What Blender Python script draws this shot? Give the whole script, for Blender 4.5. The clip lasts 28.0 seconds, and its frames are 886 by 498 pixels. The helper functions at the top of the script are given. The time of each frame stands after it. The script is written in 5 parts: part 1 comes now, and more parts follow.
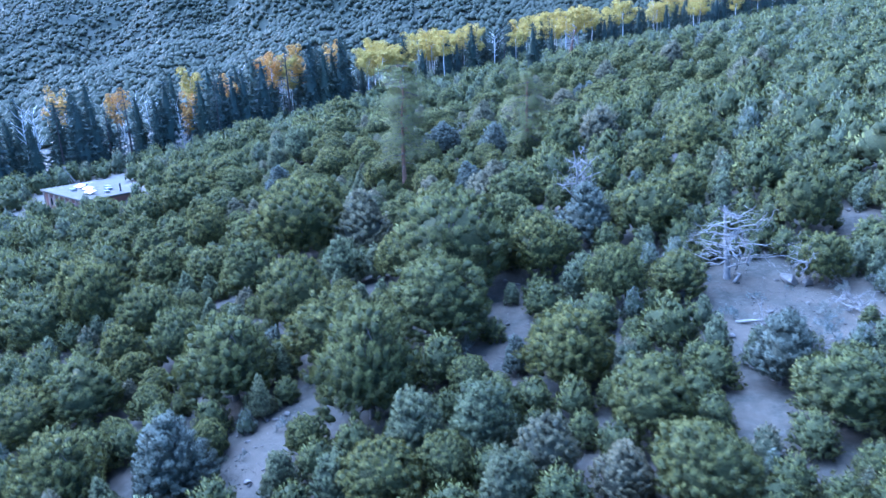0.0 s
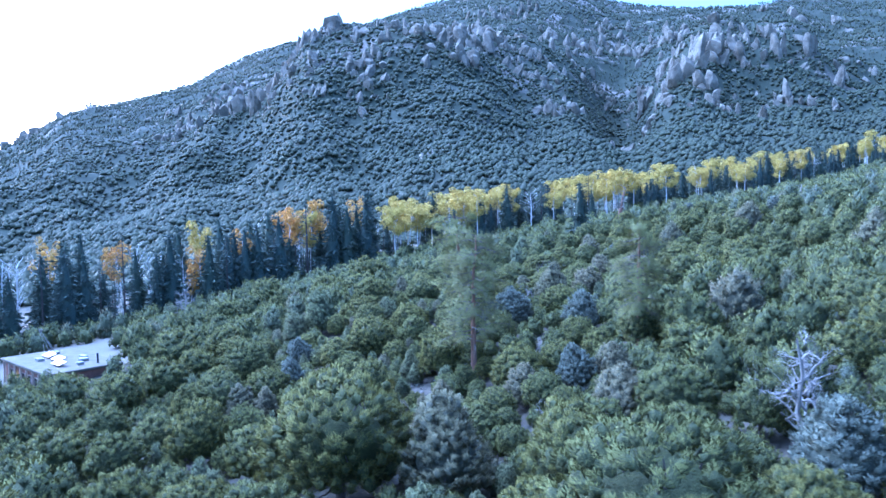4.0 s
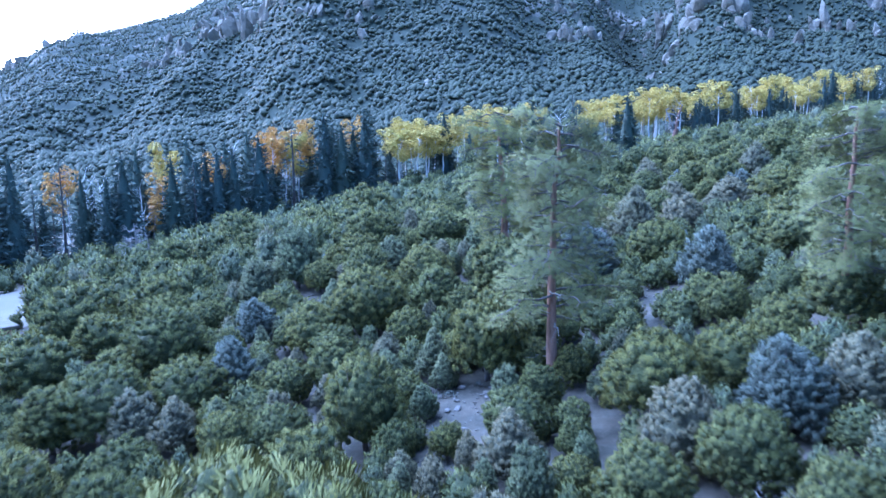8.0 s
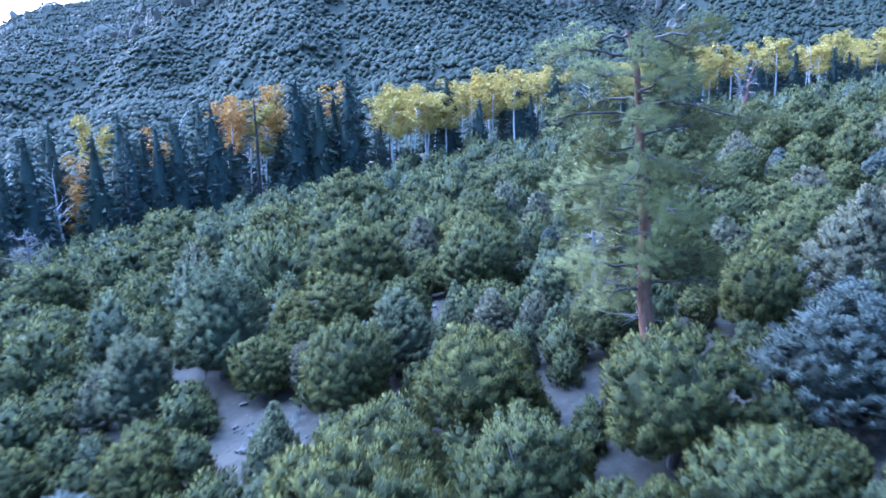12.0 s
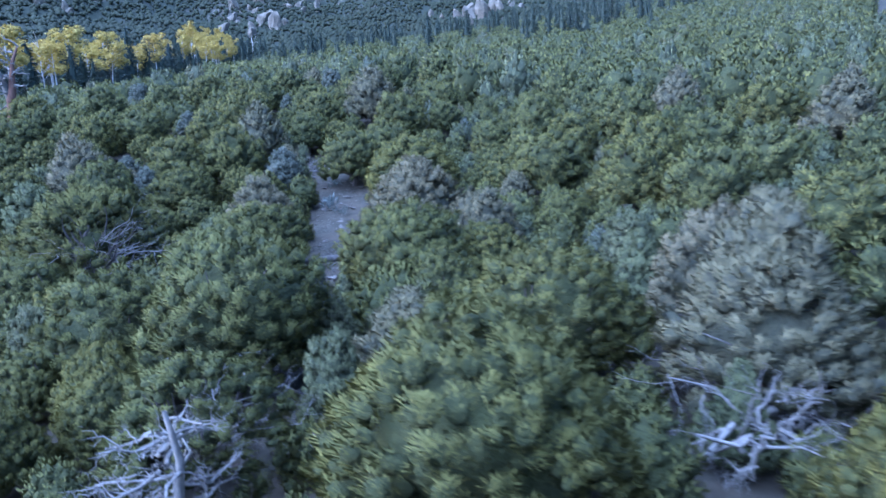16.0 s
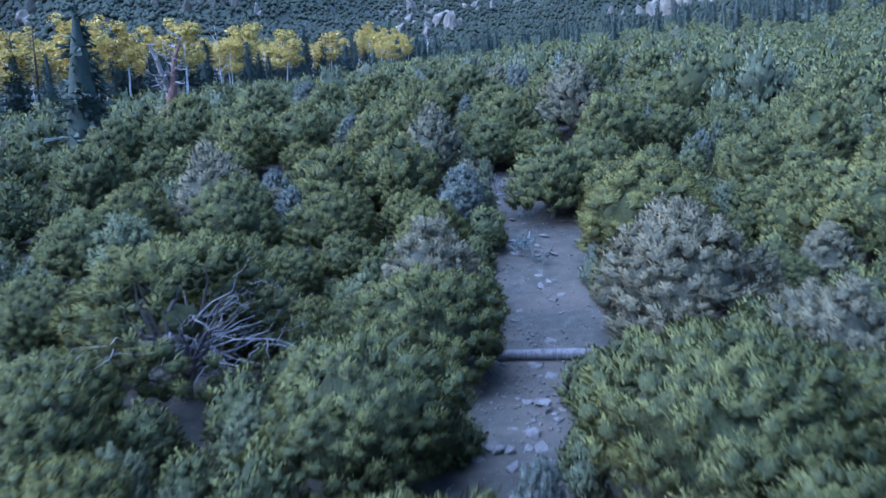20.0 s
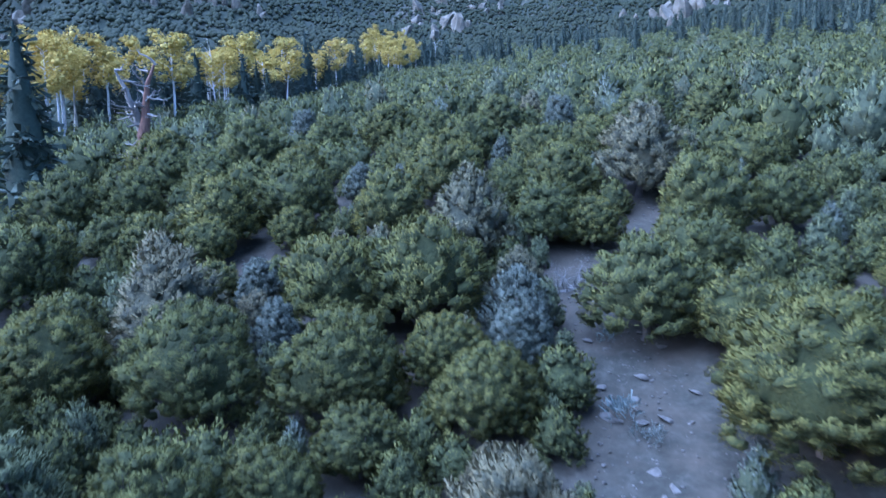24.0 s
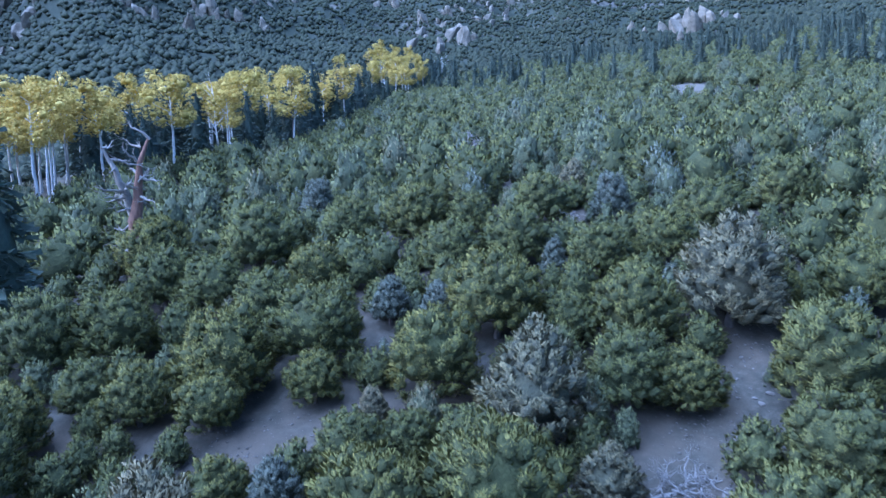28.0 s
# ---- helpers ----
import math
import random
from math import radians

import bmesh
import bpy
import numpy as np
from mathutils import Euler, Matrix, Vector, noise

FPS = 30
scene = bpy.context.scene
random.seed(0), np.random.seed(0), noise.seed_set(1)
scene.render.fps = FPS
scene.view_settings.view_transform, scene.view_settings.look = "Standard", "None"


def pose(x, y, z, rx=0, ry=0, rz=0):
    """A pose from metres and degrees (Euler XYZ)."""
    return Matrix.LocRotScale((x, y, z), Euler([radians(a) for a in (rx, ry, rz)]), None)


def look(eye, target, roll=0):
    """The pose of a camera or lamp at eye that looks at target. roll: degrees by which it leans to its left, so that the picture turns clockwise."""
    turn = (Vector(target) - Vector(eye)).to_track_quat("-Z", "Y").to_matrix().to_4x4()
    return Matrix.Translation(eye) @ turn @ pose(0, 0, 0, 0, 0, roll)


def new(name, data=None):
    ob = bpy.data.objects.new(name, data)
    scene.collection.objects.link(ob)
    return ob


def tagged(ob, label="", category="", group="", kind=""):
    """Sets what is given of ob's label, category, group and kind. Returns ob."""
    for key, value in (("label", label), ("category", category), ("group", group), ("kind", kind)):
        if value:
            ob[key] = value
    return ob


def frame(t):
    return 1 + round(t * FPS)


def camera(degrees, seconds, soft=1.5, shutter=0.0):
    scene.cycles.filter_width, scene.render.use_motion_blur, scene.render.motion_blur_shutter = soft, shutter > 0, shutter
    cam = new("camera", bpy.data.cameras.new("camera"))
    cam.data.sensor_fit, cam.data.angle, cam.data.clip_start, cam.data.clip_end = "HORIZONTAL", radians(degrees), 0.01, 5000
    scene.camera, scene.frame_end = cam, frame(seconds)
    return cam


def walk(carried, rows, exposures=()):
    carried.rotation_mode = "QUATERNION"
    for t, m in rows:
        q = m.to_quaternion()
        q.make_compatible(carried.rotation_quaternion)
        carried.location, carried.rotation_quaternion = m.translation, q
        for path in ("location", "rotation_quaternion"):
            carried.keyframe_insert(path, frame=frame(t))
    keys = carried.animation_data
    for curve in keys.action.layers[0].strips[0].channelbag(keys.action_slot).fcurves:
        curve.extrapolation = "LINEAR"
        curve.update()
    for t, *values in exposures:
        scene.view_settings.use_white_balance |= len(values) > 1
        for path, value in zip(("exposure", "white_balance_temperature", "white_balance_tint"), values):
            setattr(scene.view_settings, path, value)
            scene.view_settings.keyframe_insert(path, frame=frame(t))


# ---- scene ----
import functools

cam = camera(63.5, 28.0, 1.5, 0.5)
PATH = [
    (0, (0.502, 0.111, -1.138), (0.479, 2.034, -1.688), -2.7),
    (0.5, (-0.745, 1.981, -1.058), (-0.771, 3.905, -1.605), -2.6),
    (1, (-1.826, 4.138, -1.12), (-1.85, 6.073, -1.622), -2.4),
    (1.5, (-2.801, 6.461, -1.136), (-2.823, 8.411, -1.58), -2.2),
    (2, (-3.561, 8.98, -1.212), (-3.58, 10.95, -1.552), -1.9),
    (2.5, (-4.271, 11.78, -1.37), (-4.289, 13.766, -1.6), -1.6),
    (3, (-4.926, 14.542, -1.848), (-4.943, 16.538, -1.97), -1.4),
    (3.5, (-5.496, 17.499, -2.431), (-5.513, 19.497, -2.521), -1.4),
    (5.5, (-7.038, 30.431, -4.453), (-7.06, 32.422, -4.638), -1.0),
    (6, (-7.371, 33.531, -4.811), (-7.393, 35.521, -5.007), -0.9),
    (6.5, (-7.652, 36.601, -5.458), (-7.676, 38.589, -5.676), -1.0),
    (7, (-7.987, 39.772, -5.982), (-8.01, 41.758, -6.22), -1.0),
    (7.5, (-8.247, 42.991, -6.081), (-8.272, 44.974, -6.335), -1.0),
    (8, (-8.538, 46.355, -5.984), (-8.563, 48.337, -6.256), -1.0),
    (8.5, (-8.857, 49.636, -5.896), (-8.884, 51.614, -6.186), -1.0),
    (9, (-9.194, 52.956, -5.894), (-9.223, 54.933, -6.2), -1.0),
    (9.5, (-9.61, 56.362, -5.903), (-9.639, 58.336, -6.221), -1.1),
    (10, (-9.95, 59.744, -5.915), (-9.98, 61.716, -6.25), -1.1),
    (10.5, (-10.326, 63.154, -5.934), (-10.355, 65.121, -6.296), -1.1),
    (11, (-10.738, 66.504, -5.967), (-10.765, 68.471, -6.324), -1.1),
    (11.5, (-11.12, 69.936, -6.035), (-11.146, 71.905, -6.386), -1.1),
    (13.5, (-11.977, 85.147, -6.652), (-11.772, 87.112, -6.964), -2.7),
    (14, (-11.777, 88.683, -6.81), (-11.438, 90.63, -7.116), -2.2),
    (14.5, (-11.875, 92.09, -6.927), (-10.787, 93.736, -7.257), -0.6),
    (15, (-11.688, 95.14, -6.971), (-10.163, 96.388, -7.314), -1.3),
    (15.5, (-11.172, 98.262, -7.236), (-9.456, 99.225, -7.591), -1.9),
    (16, (-10.313, 101.091, -7.354), (-8.608, 102.076, -7.706), -1.8),
    (16.5, (-9.569, 102.994, -7.443), (-7.863, 103.977, -7.793), -1.6),
    (17, (-9.054, 103.983, -7.282), (-7.348, 104.966, -7.632), -1.6),
    (17.5, (-8.395, 104.669, -6.907), (-6.689, 105.653, -7.258), -1.5),
    (18, (-7.325, 105.451, -6.476), (-5.62, 106.437, -6.825), -1.4),
    (18.5, (-6.043, 106.41, -6.48), (-4.373, 107.455, -6.827), -1.2),
    (19, (-4.635, 107.528, -6.859), (-3.105, 108.769, -7.203), -0.8),
    (19.5, (-2.955, 108.852, -7.08), (-1.499, 110.179, -7.421), -0.7),
    (20, (-0.94, 110.446, -6.759), (0.503, 111.788, -7.099), -0.8),
    (20.5, (1.078, 112.116, -6.153), (2.52, 113.46, -6.493), -0.7),
    (21, (2.615, 113.345, -5.747), (4.057, 114.688, -6.088), -0.7),
    (21.5, (3.342, 113.91, -5.295), (4.785, 115.252, -5.637), -0.6),
    (23.5, (5.327, 117.842, -4.411), (6.765, 119.19, -4.756), -0.5),
    (24, (6.367, 119.484, -3.648), (7.805, 120.833, -3.989), -0.5),
    (24.5, (7.438, 121.241, -3.095), (8.875, 122.59, -3.433), -0.4),
    (25, (8.283, 122.712, -2.79), (9.72, 124.062, -3.128), -0.5),
    (25.5, (8.622, 123.305, -2.321), (10.058, 124.656, -2.658), -0.5),
    (26, (8.7, 123.364, -1.545), (10.136, 124.716, -1.878), -0.5),
    (26.5, (8.903, 123.546, -0.68), (10.338, 124.899, -1.013), -0.5),
    (27, (9.337, 124.18, 0.157), (10.772, 125.533, -0.174), -0.4),
    (27.5, (9.929, 125.175, 0.903), (11.367, 126.527, 0.576), -0.4),
    (28, (10.563, 126.446, 1.35), (12.0, 127.798, 1.023), -0.4),
]
EXPOSURES = [(0.0, 2.5, 4010, 22), (11.0, 2.42, 4070, 24), (14.0, 2.42, 4150, 25), (15.0, 2.1, 4210, 26), (17.0, 1.64, 4230, 25), (28.0, 1.74, 4220, 24)]
walk(cam, [(t, look(eye, target, roll)) for t, eye, target, roll in PATH], EXPOSURES)

# ---- sky and light ----
world = bpy.data.worlds.new("dusk_sky")
scene.world = world
world.use_nodes = True
wn = world.node_tree.nodes
sky = wn.new("ShaderNodeTexSky")
sky.sky_type = 'NISHITA'
sky.sun_disc = False
sky.sun_elevation = radians(14)
sky.sun_rotation = radians(-50)
sky.air_density, sky.dust_density, sky.ozone_density = 1.0, 2.5, 1.5
wn["Background"].inputs["Strength"].default_value = 0.10
world.node_tree.links.new(sky.outputs[0], wn["Background"].inputs["Color"])
sun = new("sun", bpy.data.lights.new("sun", 'SUN'))
sun.data.energy, sun.data.angle, sun.data.color = 2.6, radians(80), (0.87, 0.95, 1.0)
sun.matrix_world = look((-95, 145, 180), (0, 90, 0))


# ---- materials ----
def mat(name, rough=0.85):
    m = bpy.data.materials.new(name)
    m.use_nodes = True
    nt = m.node_tree
    b = nt.nodes["Principled BSDF"]
    b.inputs["Roughness"].default_value = rough
    b.inputs["Specular IOR Level"].default_value = 0.2
    return m, nt, b


def node(nt, kind, **values):
    n = nt.nodes.new(kind)
    for k, v in values.items():
        n.inputs[k].default_value = v
    return n


def ramp(nt, source, stops):
    r = nt.nodes.new("ShaderNodeValToRGB")
    el = r.color_ramp.elements
    while len(el) < len(stops):
        el.new(0.5)
    for e, (p, c) in zip(el, stops):
        e.position, e.color = p, (*c, 1)
    nt.links.new(source, r.inputs[0])
    return r.outputs[0]


def mixed(nt, fac, a, b, blend='MIX'):
    m = nt.nodes.new("ShaderNodeMix")
    m.data_type, m.blend_type = 'RGBA', blend
    for sock, v in ((m.inputs[0], fac), (m.inputs[6], a), (m.inputs[7], b)):
        if isinstance(v, (int, float)):
            sock.default_value = v
        elif isinstance(v, tuple):
            sock.default_value = (*v, 1)
        else:
            nt.links.new(v, sock)
    return m.outputs[2]


def noise_out(nt, scale, detail=4.0, rough=0.6, coords='Position'):
    n = node(nt, "ShaderNodeTexNoise", Scale=scale, Detail=detail, Roughness=rough)
    if coords == 'Position':
        nt.links.new(nt.nodes.new("ShaderNodeNewGeometry").outputs["Position"], n.inputs["Vector"])
    else:
        nt.links.new(nt.nodes.new("ShaderNodeTexCoord").outputs["Object"], n.inputs["Vector"])
    return n.outputs["Fac"]


def bump(nt, bsdf, height, strength=0.4, distance=0.05):
    b = node(nt, "ShaderNodeBump", Strength=strength, Distance=distance)
    nt.links.new(height, b.inputs["Height"])
    nt.links.new(b.outputs[0], bsdf.inputs["Normal"])


def maths(nt, op, a, b):
    m = nt.nodes.new("ShaderNodeMath")
    m.operation = op
    for sock, v in ((m.inputs[0], a), (m.inputs[1], b)):
        if isinstance(v, (int, float)):
            sock.default_value = v
        else:
            nt.links.new(v, sock)
    return m.outputs[0]


def leaf_mat(name, dark, mid, light, alt, patch=0.25, clump=0.9, rough_relief=False):
    """Foliage: each sprig its own tone, each tree its own hue, with paler patches of tens of centimetres."""
    m, nt, b = mat(name, 0.75)
    isl = nt.nodes.new("ShaderNodeNewGeometry").outputs["Random Per Island"]
    obj = nt.nodes.new("ShaderNodeObjectInfo").outputs["Random"]
    col = ramp(nt, isl, [(0.0, dark), (0.55, mid), (1.0, light)])
    hue = maths(nt, 'ADD', maths(nt, 'MULTIPLY', obj, 0.6), maths(nt, 'MULTIPLY', noise_out(nt, patch, 2.0), 0.6))
    col = mixed(nt, ramp(nt, hue, [(0.35, (0, 0, 0)), (0.8, (0.85, 0.85, 0.85))]), col, mixed(nt, 0.75, col, alt))
    spot = ramp(nt, noise_out(nt, clump, 3.0), [(0.35, (0.86, 0.87, 0.88)), (0.65, (1.12, 1.12, 1.1))])
    col = mixed(nt, 1.0, col, spot, 'MULTIPLY')
    grain = ramp(nt, noise_out(nt, 6.0 * clump, 3.0), [(0.35, (0.82, 0.84, 0.86)), (0.65, (1.16, 1.15, 1.1))])
    col = mixed(nt, 1.0, col, grain, 'MULTIPLY')
    nt.links.new(col, b.inputs["Base Color"])
    bump(nt, b, noise_out(nt, 9.0 if clump > 0.5 else 0.8, 3.0, 0.7), 1.0 if rough_relief else 0.35, 0.14 if rough_relief else 0.06 if clump > 0.5 else 1.0)
    thin = nt.nodes.new("ShaderNodeBsdfTranslucent")
    nt.links.new(col, thin.inputs[0])
    both = node(nt, "ShaderNodeMixShader", Fac=0.08)
    nt.links.new(b.outputs[0], both.inputs[1])
    nt.links.new(thin.outputs[0], both.inputs[2])
    nt.links.new(both.outputs[0], nt.nodes["Material Output"].inputs[0])
    return m


# each older tone is a darker copy of its kind that paints inner-crown shade
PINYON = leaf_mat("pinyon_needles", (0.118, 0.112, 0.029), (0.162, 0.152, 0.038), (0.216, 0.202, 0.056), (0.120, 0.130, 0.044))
PINYON_OLD_SHADE = leaf_mat("older_pinyon_needles_shade_tone", (0.062, 0.070, 0.026), (0.074, 0.082, 0.030), (0.086, 0.094, 0.036), (0.070, 0.080, 0.036), rough_relief=True)
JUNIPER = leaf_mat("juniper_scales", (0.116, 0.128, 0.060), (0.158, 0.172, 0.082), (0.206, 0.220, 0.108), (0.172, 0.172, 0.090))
JUNIPER_OLD_SHADE = leaf_mat("older_juniper_scales_shade_tone", (0.076, 0.088, 0.050), (0.086, 0.100, 0.056), (0.098, 0.112, 0.064), (0.090, 0.096, 0.056), rough_relief=True)
BLUE_OLD_SHADE = leaf_mat("older_blue_juniper_scales_shade_tone", (0.060, 0.068, 0.050), (0.072, 0.082, 0.060), (0.084, 0.094, 0.070), (0.070, 0.078, 0.056), rough_relief=True)
DRY_OLD_SHADE = leaf_mat("older_dry_juniper_scales_shade_tone", (0.090, 0.090, 0.058), (0.104, 0.104, 0.068), (0.120, 0.118, 0.078), (0.096, 0.100, 0.066), rough_relief=True)
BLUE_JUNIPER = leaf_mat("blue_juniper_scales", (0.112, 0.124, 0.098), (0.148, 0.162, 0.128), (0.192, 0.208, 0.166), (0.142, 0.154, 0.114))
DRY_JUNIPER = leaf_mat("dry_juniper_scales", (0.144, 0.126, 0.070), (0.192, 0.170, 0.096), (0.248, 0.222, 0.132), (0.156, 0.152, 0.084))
PONDEROSA = leaf_mat("ponderosa_needles", (0.140, 0.146, 0.047), (0.208, 0.212, 0.070), (0.284, 0.282, 0.102), (0.196, 0.200, 0.090))
SPRUCE = leaf_mat("spruce_needles", (0.034, 0.045, 0.034), (0.074, 0.095, 0.070), (0.135, 0.160, 0.120), (0.070, 0.092, 0.085))
GREY_SPRUCE = leaf_mat("grey_spruce_twigs", (0.026, 0.036, 0.030), (0.060, 0.080, 0.064), (0.120, 0.145, 0.115), (0.070, 0.092, 0.085))
GOLD = leaf_mat("golden_aspen_leaves", (0.360, 0.262, 0.050), (0.560, 0.425, 0.100), (0.700, 0.565, 0.175), (0.470, 0.385, 0.092))
ORANGE = leaf_mat("orange_aspen_leaves", (0.300, 0.150, 0.030), (0.560, 0.300, 0.060), (0.700, 0.440, 0.140), (0.540, 0.360, 0.090))
HILL_TREES = leaf_mat("hillside_trees", (0.033, 0.043, 0.022), (0.043, 0.055, 0.028), (0.059, 0.070, 0.036), (0.049, 0.054, 0.034), 0.02, 0.12)
SHRUB = leaf_mat("sage_twigs", (0.100, 0.125, 0.120), (0.185, 0.215, 0.205), (0.270, 0.300, 0.280), (0.200, 0.190, 0.150))


def wood_mat(name, dark, light, scale=3.0, rough=0.85):
    m, nt, b = mat(name, rough)
    n = node(nt, "ShaderNodeTexNoise", Scale=scale, Detail=6.0, Roughness=0.7)
    mp = nt.nodes.new("ShaderNodeMapping")
    mp.inputs["Scale"].default_value = (4, 4, 0.7)
    nt.links.new(nt.nodes.new("ShaderNodeTexCoord").outputs["Object"], mp.inputs["Vector"])
    nt.links.new(mp.outputs[0], n.inputs["Vector"])
    nt.links.new(ramp(nt, n.outputs["Fac"], [(0.3, dark), (0.7, light)]), b.inputs["Base Color"])
    bump(nt, b, n.outputs["Fac"], 0.6, 0.04)
    return m


BARK = wood_mat("grey_bark", (0.070, 0.060, 0.055), (0.200, 0.180, 0.165))
DEAD_WOOD = wood_mat("weathered_dead_wood", (0.150, 0.142, 0.130), (0.360, 0.345, 0.320))
LOG_WOOD = wood_mat("grey_log_wood", (0.090, 0.084, 0.078), (0.230, 0.215, 0.200))
RED_BARK = wood_mat("orange_ponderosa_bark", (0.130, 0.075, 0.050), (0.340, 0.205, 0.140), 2.0)
RED_WOOD = wood_mat("red_brown_dead_bark", (0.100, 0.062, 0.048), (0.250, 0.155, 0.115), 2.0)
ASPEN_BARK = wood_mat("white_aspen_bark", (0.420, 0.420, 0.410), (0.760, 0.760, 0.740), 1.5)
DARK_BARK = wood_mat("dark_spruce_bark", (0.035, 0.030, 0.028), (0.110, 0.095, 0.085))


def soil_mat():
    m, nt, b = mat("pinkish_gravelly_soil", 0.95)
    big = noise_out(nt, 0.06, 5.0)
    fine = noise_out(nt, 2.2, 8.0, 0.75)
    col = ramp(nt, fine, [(0.25, (0.036, 0.034, 0.026)), (0.5, (0.064, 0.061, 0.048)), (0.78, (0.128, 0.122, 0.100))])
    litter = ramp(nt, noise_out(nt, 0.35, 5.0), [(0.42, (0, 0, 0)), (0.62, (1, 1, 1))])
    col = mixed(nt, litter, col, mixed(nt, 0.6, col, (0.120, 0.100, 0.075)))
    # far slopes: thin scrub and dry grass between the trees
    pos = nt.nodes.new("ShaderNodeNewGeometry").outputs["Position"]
    sep = nt.nodes.new("ShaderNodeSeparateXYZ")
    nt.links.new(pos, sep.inputs[0])
    dist = nt.nodes.new("ShaderNodeVectorMath")
    dist.operation = 'DISTANCE'
    nt.links.new(pos, dist.inputs[0])
    dist.inputs[1].default_value = (0, 60, 0)
    far = ramp(nt, maths(nt, 'DIVIDE', dist.outputs["Value"], 1000.0), [(0.17, (0, 0, 0)), (0.30, (1, 1, 1))])
    scrub = ramp(nt, noise_out(nt, 0.03, 6.0, 0.7), [(0.35, (0.028, 0.036, 0.024)), (0.55, (0.040, 0.048, 0.033)), (0.75, (0.062, 0.064, 0.050))])
    bare = ramp(nt, noise_out(nt, 0.016, 8.0, 0.72), [(0.54, (0, 0, 0)), (0.62, (1, 1, 1))])
    high = ramp(nt, maths(nt, 'DIVIDE', sep.outputs[2], 300.0), [(0.10, (0, 0, 0)), (0.42, (1, 1, 1))])
    scrub = mixed(nt, mixed(nt, 1.0, bare, high, 'MULTIPLY'), scrub, ramp(nt, noise_out(nt, 0.2, 5.0), [(0.3, (0.11, 0.10, 0.085)), (0.7, (0.26, 0.23, 0.195))]))
    col = mixed(nt, far, col, scrub)
    # pale dry meadows
    for mx, my, mr in ((146, 183, 12), (160, 199, 13), (205, 249, 16), (252, 254, 12), (-60, 118, 20), (-57, 136, 9), (57.6, 162.6, 3), (500, 730, 55)):
        d = nt.nodes.new("ShaderNodeVectorMath")
        d.operation = 'DISTANCE'
        flat = nt.nodes.new("ShaderNodeCombineXYZ")
        nt.links.new(sep.outputs[0], flat.inputs[0])
        nt.links.new(sep.outputs[1], flat.inputs[1])
        nt.links.new(flat.outputs[0], d.inputs[0])
        d.inputs[1].default_value = (mx, my, 0)
        wob = maths(nt, 'ADD', maths(nt, 'DIVIDE', d.outputs["Value"], mr * 3.0), maths(nt, 'MULTIPLY', noise_out(nt, 0.12, 4.0), 0.35))
        col = mixed(nt, ramp(nt, wob, [(0.40, (1, 1, 1)), (0.52, (0, 0, 0))]), col, (0.135, 0.124, 0.100))
    nt.links.new(col, b.inputs["Base Color"])
    bump(nt, b, fine, 0.7, 0.08)
    return m


SOIL = soil_mat()


def rock_mat(name, dark, light, scale):
    m, nt, b = mat(name, 0.9)
    n = noise_out(nt, scale, 8.0, 0.7)
    col = ramp(nt, n, [(0.3, dark), (0.62, light), (0.8, tuple(min(1, c * 1.25) for c in light))])
    nt.links.new(col, b.inputs["Base Color"])
    bump(nt, b, n, 0.8, 0.3 / scale)
    return m


CLIFF = rock_mat("pale_cliff_rock", (0.085, 0.077, 0.056), (0.255, 0.232, 0.182), 0.14)
STONE = rock_mat("grey_field_stone", (0.090, 0.082, 0.070), (0.210, 0.195, 0.172), 2.0)

# ---- the lie of the land ----
OX, OY = -5.5, 17.5


def smooth_table(v, table):
    xs, ys = [p[0] for p in table], [p[1] for p in table]
    a = np.interp(v, xs, ys)
    return (np.interp(np.asarray(v) - 1.5, xs, ys) + 2 * a + np.interp(np.asarray(v) + 1.5, xs, ys)) / 4


SKYLINE = [(-180, 4), (-60, 3), (-33, 4.3), (-31, 5.2), (-28, 7.4), (-23, 8.8), (-19.8, 9.6), (-15.6, 12.0), (-12.6, 12.9), (-8.3, 13.7), (-3, 15.4), (2, 16.7),
           (6, 17.3), (11, 16.0), (14, 15.1), (18.3, 14.4), (21, 14.0), (25, 14.3), (31, 13.6), (45, 14.5), (60, 14), (80, 13), (110, 9), (180, 4)]
FOOT = [(-180, 300), (-60, 220), (-20, 235), (0, 245), (15, 270), (30, 330), (45, 400), (60, 420), (90, 400), (180, 300)]
BUMPS = [(22, 128, 16, -2.2), (4, 47, 16, 1.3), (22, 40, 11, -1.6), (-7, 108, 14, 1.5), (54, 159, 18, 2.2), (-14, 207, 24, 2.6), (-66, 184, 28, -2.6), (42, 208, 20, 1.2)]


def rolling(x, y):
    u, v = x / 100, y / 100
    h = -19.877 + 14.939 * u + 5.46 * v + 0.987 * u * u - 1.4 * u * v - 0.836 * v * v
    for bx, by, br, bh in BUMPS:
        h = h + bh * np.exp(-((x - bx) ** 2 + (y - by) ** 2) / (2 * br * br))
    return h


@functools.lru_cache(None)
def waves(seed):
    rng = np.random.RandomState(seed)
    return [tuple(rng.uniform(lo, hi) for lo, hi in ((0, 6.28), (0, 6.28), (0.7, 1.6))) for k in range(5)]


def wavy(x, y, size, seed):
    """Cheap smooth noise in -1 to 1 from a few turned sine waves."""
    out = 0
    for a, ph, f in waves(seed):
        c, s = math.cos(a), math.sin(a)
        out = out + np.sin((x * c + y * s) * (6.28 * f / size) + ph + 1.3 * np.sin((x * s - y * c) * (5 / size)))
    return out / 5


